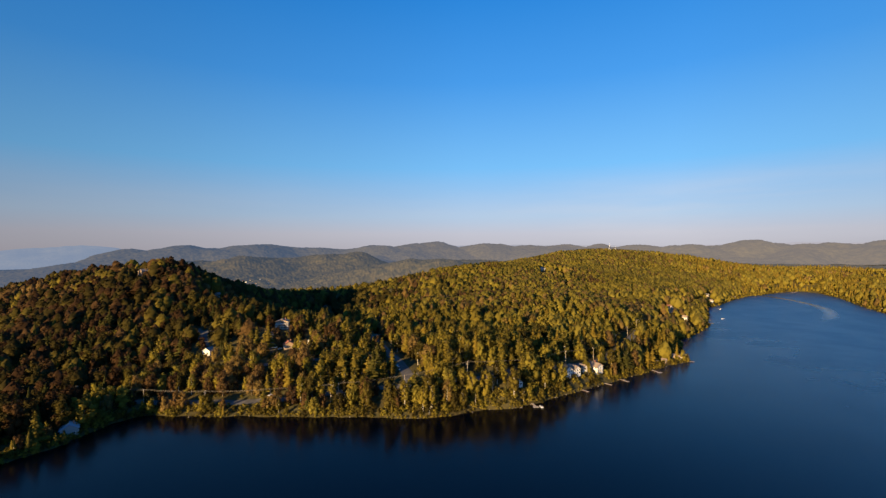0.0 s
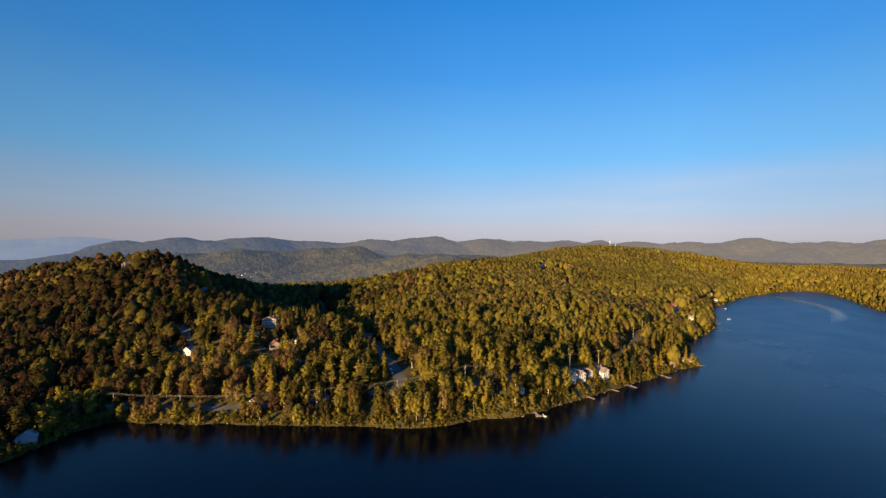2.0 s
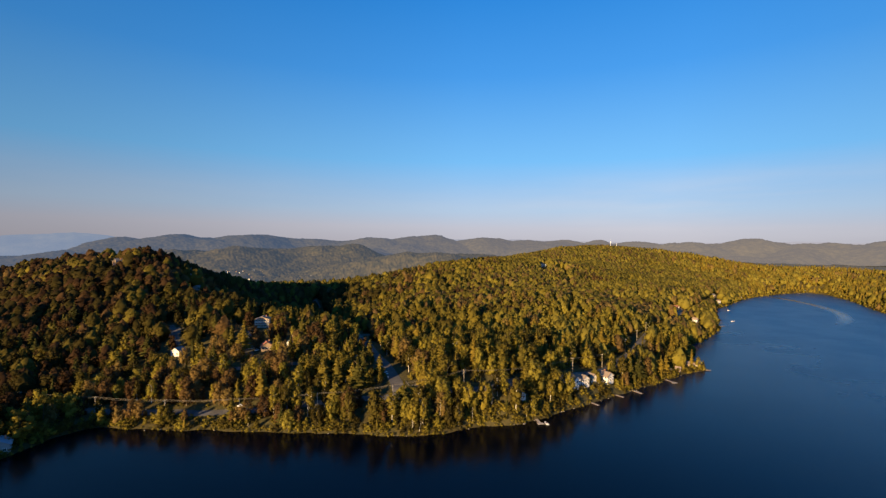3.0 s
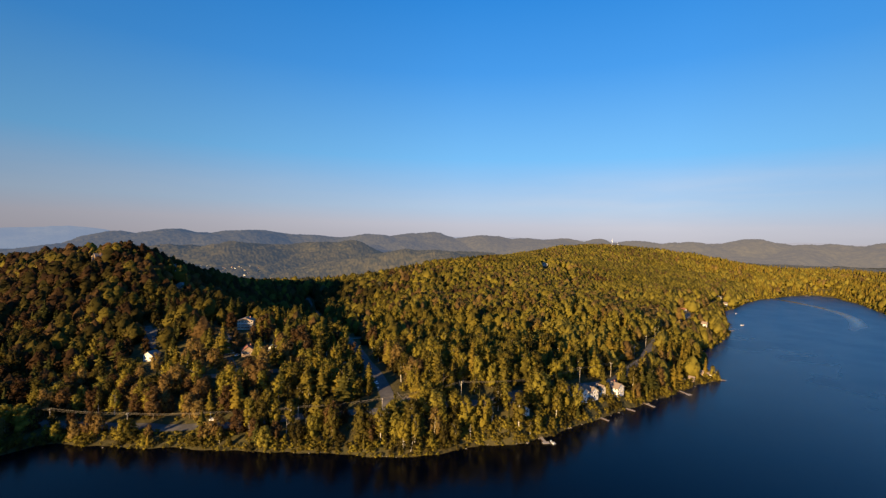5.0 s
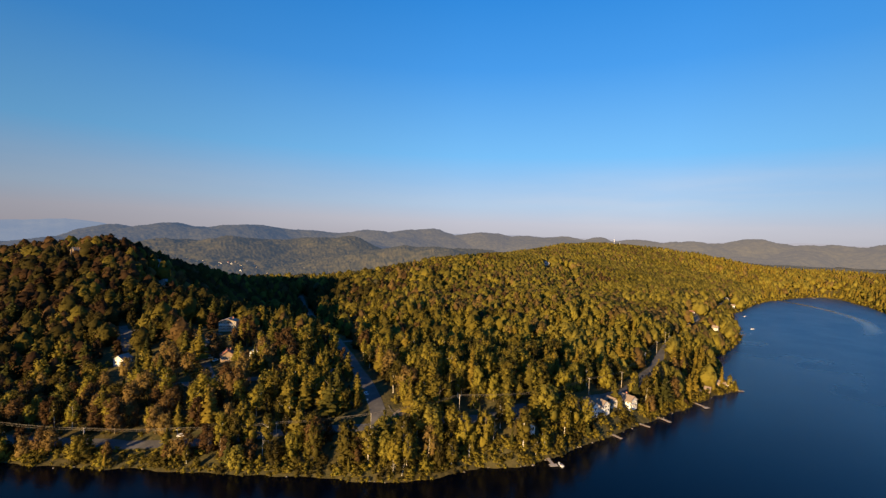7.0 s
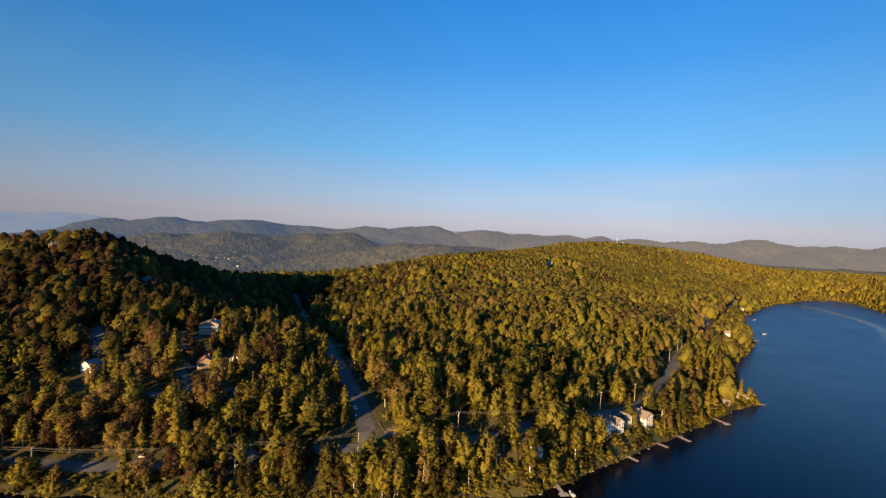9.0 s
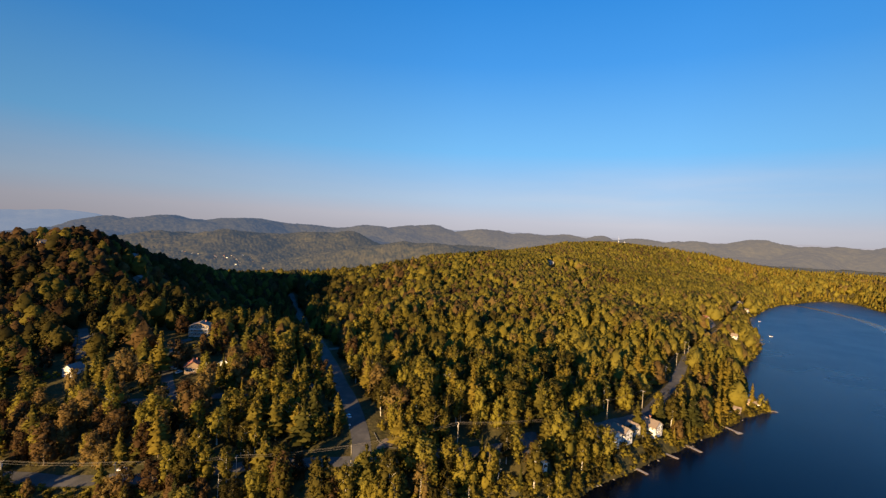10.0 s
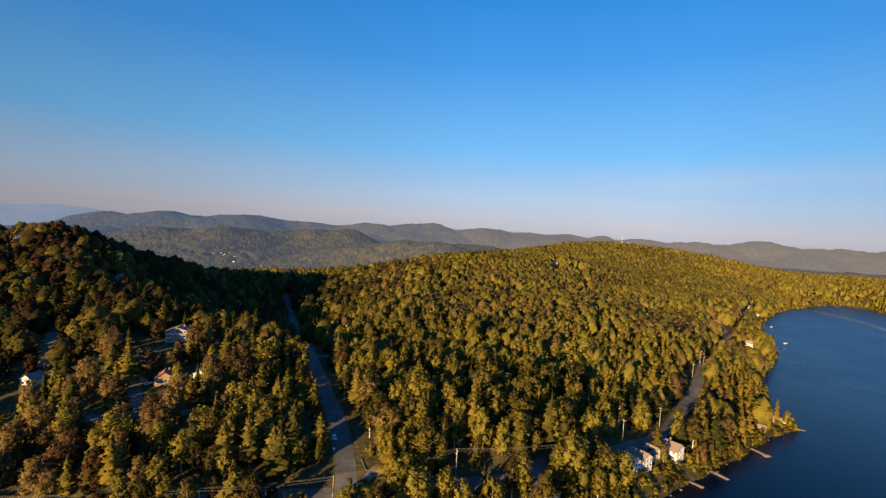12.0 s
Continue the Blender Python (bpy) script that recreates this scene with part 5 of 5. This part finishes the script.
def boat(x, y, rot, label, size=5.0):
    o = empty("motorboat", pose(x, y, -0.15, 0, 0, rot), label, "boat", "boats on the lake")
    bm = bmesh.new()
    prof = ((-0.5, 0.20, 0.0), (-0.2, 0.21, 0.0), (0.15, 0.19, 0.02), (0.38, 0.11, 0.06), (0.5, 0.01, 0.10))
    rings = []
    for u, hw_, rise in prof:
        rings.append([bm.verts.new((u * size, s * hw_ * size * k, zz)) for s, k, zz in ((-1, 1, 0.75 + rise * 2), (-1, 0.7, 0.1), (1, 0.7, 0.1), (1, 1, 0.75 + rise * 2))])
    for a, b in zip(rings, rings[1:]):
        for i in range(3):
            bm.faces.new((a[i], a[i + 1], b[i + 1], b[i]))
        bm.faces.new((a[3], a[0], b[0], b[3]))
    bm.faces.new(rings[0][::-1])
    bmesh.ops.recalc_face_normals(bm, faces=bm.faces)
    part("hull", bm, white_paint, o)
    part("windscreen", box(0.02 * size, -0.14 * size, 0.78, 0.06 * size, 0.14 * size, 1.25, 0.02), glass, o)
    part("seat", box(-0.22 * size, -0.13 * size, 0.75, -0.10 * size, 0.13 * size, 1.0, 0.04), tan_siding, o)
    part("outboard_motor", box(-0.56 * size, -0.1, 0.2, -0.49 * size, 0.1, 1.1, 0.03), car_dark, o)


boat(420.6, 759.8, 200, "small white motorboat out on the bay", 6.0)
boat(-259.7, 247.1, 60, "white motorboat tied at the cabin dock", 5.0)
boat(55.3, 333.9, 110, "small boat moored beside the cottage dock", 4.2)
boat(483, 879.2, 30, "small white boat close to the bay shore", 5.5)


# ---- poles, wires, masts ----
POLES = [(-350, 313), (-287, 315), (-236, 315), (-189.4, 314.6), (-142, 317.3), (-94, 325), (-46, 333), (1, 350), (49, 364), (88, 402), (121, 434), (160, 489), (184, 523), (206, 555), (252, 625)]
wires_at = []


def utility_pole(x, y, tall, rot, transformer):
    z = ground_at(x, y)
    o = empty("utility_pole", pose(x, y, z, 0, 0, rot), "weathered wooden utility pole with a crossarm beside the road", "utility pole", "poles along the shore road")
    part("pole", tube([(0, 0, -0.8), (0, 0, tall * 0.5), (0, 0, tall)], [0.17, 0.14, 0.11], 8), weathered_wood, o)
    arm = part("crossarm", box(-1.3, -0.06, tall - 0.7, 1.3, 0.06, tall - 0.56), weathered_wood, o)
    for u in (-1.15, -0.45, 0.45, 1.15):
        part("insulator", tube([(u, 0, tall - 0.56), (u, 0, tall - 0.36)], [0.06, 0.04], 6), white_paint, arm)
    if transformer:
        part("transformer", tube([(0.38, 0, tall - 2.6), (0.38, 0, tall - 1.5)], 0.28, 10), steel, o, "grey steel transformer drum")
    wires_at.append((x, y, z + tall - 0.36, rot))


for i, (px, py) in enumerate(POLES):
    a, b = POLES[max(i - 1, 0)], POLES[min(i + 1, len(POLES) - 1)]
    utility_pole(px, py, 11.0 + (i % 3) * 0.6, math.degrees(math.atan2(b[1] - a[1], b[0] - a[0])) + 90, i % 4 == 3)
for (x0, y0, z0, r0), (x1, y1, z1, r1) in zip(wires_at, wires_at[1:]):
    o = empty("power_line", pose((x0 + x1) / 2, (y0 + y1) / 2, (z0 + z1) / 2), "thin power line sagging between utility poles", "power line", "power lines along the shore road")
    for u in (-1.15, 0.45, 1.15):
        p0 = Vector((x0 + u * math.cos(radians(r0)), y0 + u * math.sin(radians(r0)), z0))
        p1 = Vector((x1 + u * math.cos(radians(r1)), y1 + u * math.sin(radians(r1)), z1))
        mid = Vector(((x0 + x1) / 2, (y0 + y1) / 2, (z0 + z1) / 2))
        part("wire", tube([p0.lerp(p1, t) - Vector((0, 0, 3.2 * t * (1 - t))) - mid for t in (0, 0.17, 0.33, 0.5, 0.67, 0.83, 1)], 0.04, 3), wire_mat, o)


def mast(x, y, tall, label):
    o = empty("radio_mast", pose(x, y, ground_at(x, y)), label, "mast", "masts on the hilltop")
    w = 0.9
    for k in range(3):
        a = k * 2 * math.pi / 3
        part("leg", tube([(w * math.cos(a), w * math.sin(a), -0.5), (w * 0.5 * math.cos(a), w * 0.5 * math.sin(a), tall)], 0.13, 5), white_paint, o)
    for i in range(14):
        z0, z1 = tall * i / 14, tall * (i + 1) / 14
        for k in range(3):
            a, b = k * 2 * math.pi / 3, (k + 1) * 2 * math.pi / 3
            r0, r1 = w * (1 - 0.5 * i / 14), w * (1 - 0.5 * (i + 1) / 14)
            part("brace", tube([(r0 * math.cos(a), r0 * math.sin(a), z0), (r1 * math.cos(b), r1 * math.sin(b), z1)], 0.05, 4), steel, o)
    part("antenna", tube([(0, 0, tall), (0, 0, tall + 5)], 0.12, 6), white_paint, o)
    part("drum_antenna", tube([(0.9, 0, tall - 3), (1.5, 0, tall - 3)], 0.9, 10), white_paint, o)


mast(530.6, 1701, 34, "white lattice radio mast on the wooded summit")
mast(562.8, 1736, 27, "shorter white lattice radio mast on the summit")


# ---- cars and road furniture ----
def car(x, y, rot, paint, label):
    o = empty("car", pose(x, y, ground_at(x, y) + 0.12, 0, 0, rot), label, "car", "parked cars")
    bm = box(-2.15, -0.88, 0.32, 2.15, 0.88, 0.88, 0.12)
    part("body", bm, paint, o)
    cb = bmesh.new()
    vs = add_box(cb, -1.35, -0.80, 0.88, 0.95, 0.80, 1.45)
    for v in vs[4:]:
        v.co.x = v.co.x * 0.72 - 0.1; v.co.y *= 0.82
    part("cabin", cb, glass, o, "dark glazed cabin")
    part("roof", box(-1.05, -0.62, 1.44, 0.56, 0.62, 1.49, 0.02), paint, o)
    for sx in (-1.35, 1.35):
        for sy in (-0.86, 0.86):
            wl2 = part("wheel", tube([(sx, sy - 0.1, 0.33), (sx, sy + 0.1, 0.33)], 0.33, 12), rubber, o)
            part("rim", tube([(sx, sy - 0.11, 0.33), (sx, sy + 0.11, 0.33)], 0.18, 8), steel, wl2)
    for sy in (-0.6, 0.6):
        part("headlight", box(2.10, sy - 0.2, 0.62, 2.17, sy + 0.2, 0.78), glass, o)


car(40.5, 356.5, -40, white_paint, "white car parked beside the asphalt lot")
car(54, 368, 20, car_dark, "dark car parked by the shore road")
car(-178.8, 408.5, 20, white_paint, "white car parked by the red-roofed house")
car(-172.5, 405, 70, white_paint, "white car parked on the drive")
car(-57.5, 373.5, 118, white_paint, "white car on the edge of the valley road")
car(-298.2, 325.5, 10, white_paint, "white car standing by the shore road")
car(-145.6, 326.2, 8, white_paint, "white car driving lane of the shore road")

for sx, sy, lab in ((-54, 361, "small white road sign on a post at the junction"), (-90.3, 436.8, "small white road sign on a post beside the road")):
    o = empty("road_sign", pose(sx, sy, ground_at(sx, sy)), lab, "road sign")
    part("post", tube([(0, 0, -0.5), (0, 0, 2.6)], 0.06, 6), steel, o)
    part("panel", box(-0.5, -0.08, 1.8, 0.5, -0.04, 2.7, 0.02), white_paint, o)

# paved lots and the sandy corner of the junction
def patch(name, cx, cy, rx, ry, rot, mat, lift, label, category):
    bm = bmesh.new()
    ring = []
    n = 28
    c = bm.verts.new((cx, cy, ground_at(cx, cy) + lift))
    mids = []
    for k in range(n):
        a = 2 * math.pi * k / n
        q = 1 + 0.12 * math.sin(3 * a + cx) + 0.06 * math.sin(7 * a)
        for f_, lst in ((1.0, ring), (0.55, mids)):
            u, v = rx * q * f_ * math.cos(a), ry * q * f_ * math.sin(a)
            X, Y = cx + u * math.cos(radians(rot)) - v * math.sin(radians(rot)), cy + u * math.sin(radians(rot)) + v * math.cos(radians(rot))
            lst.append(bm.verts.new((X, Y, ground_at(X, Y) + lift)))
    for k in range(n):
        j = (k + 1) % n
        bm.faces.new((c, mids[k], mids[j]))
        bm.faces.new((mids[k], ring[k], ring[j], mids[j]))
    me = bpy.data.meshes.new(name); bm.to_mesh(me); bm.free(); me.materials.append(mat)
    tagged(new(name, me), label, category, kind="structure")


patch("pavement", 36, 357, 13, 6, 30, asphalt, 0.20, "asphalt parking lot above the lake bank", "parking lot")
patch("pavement", 88, 391, 14, 6, 40, asphalt, 0.20, "asphalt forecourt behind the lake houses", "parking lot")
patch("pavement", -275, 453, 16, 9, 60, asphalt, 0.20, "paved turning place on the hill", "pavement")
patch("verge", 334, 755, 36, 8, 58, gravel, 0.3, "bare sandy ground of the bay clearing", "clearing")
patch("verge", -33.0, 349.0, 5.0, 3.0, 50, gravel, 0.22, "sandy corner of the road junction", "verge")
patch("verge", 212, 473, 14, 5, 40, grass, 0.15, "mown lawn on the wooded point", "lawn")
bmk = tube([(-40.6, 357, 0), (-37, 350, 0), (-31, 346, 0), (-21, 346.5, 0)], 0.2, 4)
for v in bmk.verts:
    v.co.z += ground_at(v.co.x, v.co.y) + 0.22
me = bpy.data.meshes.new("kerb"); bmk.to_mesh(me); bmk.free(); me.materials.append(asphalt)
tagged(new("kerb", me), "low dark kerb round the junction corner", "kerb", kind="structure")


# ---- dead trees and boulders at the water's edge ----
def dead_tree(x, y, tall, lean, rot, label):
    o = empty("dead_tree", pose(x, y, ground_at(x, y) - 0.2, lean, 0, rot), label, "tree", "bare trees on the bank")
    part("trunk", tube([(0, 0, 0), (0.1, 0, tall * 0.5), (0.0, 0.1, tall)], [0.14, 0.09, 0.02], 6), birch_bark, o)
    g = np.random.default_rng(int(abs(x) * 10))
    for k in range(9):
        a, z0 = g.uniform(0, 6.28), tall * g.uniform(0.3, 0.9)
        L = tall * 0.28 * (1.15 - z0 / tall)
        part("limb", tube([(0.05, 0.02, z0), (0.6 * L * math.cos(a), 0.6 * L * math.sin(a), z0 + 0.45 * L), (L * math.cos(a), L * math.sin(a), z0 + 0.9 * L)], [0.05, 0.03, 0.01], 4), birch_bark, o)


for dx, dy, dt, dl, dr_ in ((-25.9, 311.5, 9, 30, 160), (-30.1, 311.5, 8, 12, 0), (-33.6, 316.4, 10, 5, 90), (-98, 317.8, 11, 3, 40), (-81.2, 319.2, 10, 4, 10), (7, 327.6, 9, 6, 200), (-56, 317.8, 11, 2, 0), (-14, 322, 12, 3, 70), (19.6, 336, 12, 4, 20), (128.8, 462, 13, 5, 30), (210, 557.2, 12, 6, 0)):
    dead_tree(dx, dy, dt, dl, dr_, "bare pale birch leaning over the bank" if dl > 10 else "bare pale birch among the shore trees")

rocks = []
for i in range(120):
    t = rng.uniform(0, 1)
    k = int(rng.integers(6, 30))
    p, q = LAKE_P[k], LAKE_P[k + 1]
    x, y = p + (q - p) * t + rng.normal(0, 0.6, 2)
    s = rng.uniform(0.2, 0.65)
    rocks.append((np.array([x, y, 0.1]) + ICO_V * s * rng.uniform(0.7, 1.3, (12, 1)) * np.array([1.2, 1, 0.6]), ICO_F))
rv, rf2, _ = join(rocks)
tagged(new("rocks", mesh_of("rocks", rv, rf2, rock)), "scattered grey boulders along the waterline", "rocks", kind="stuff")
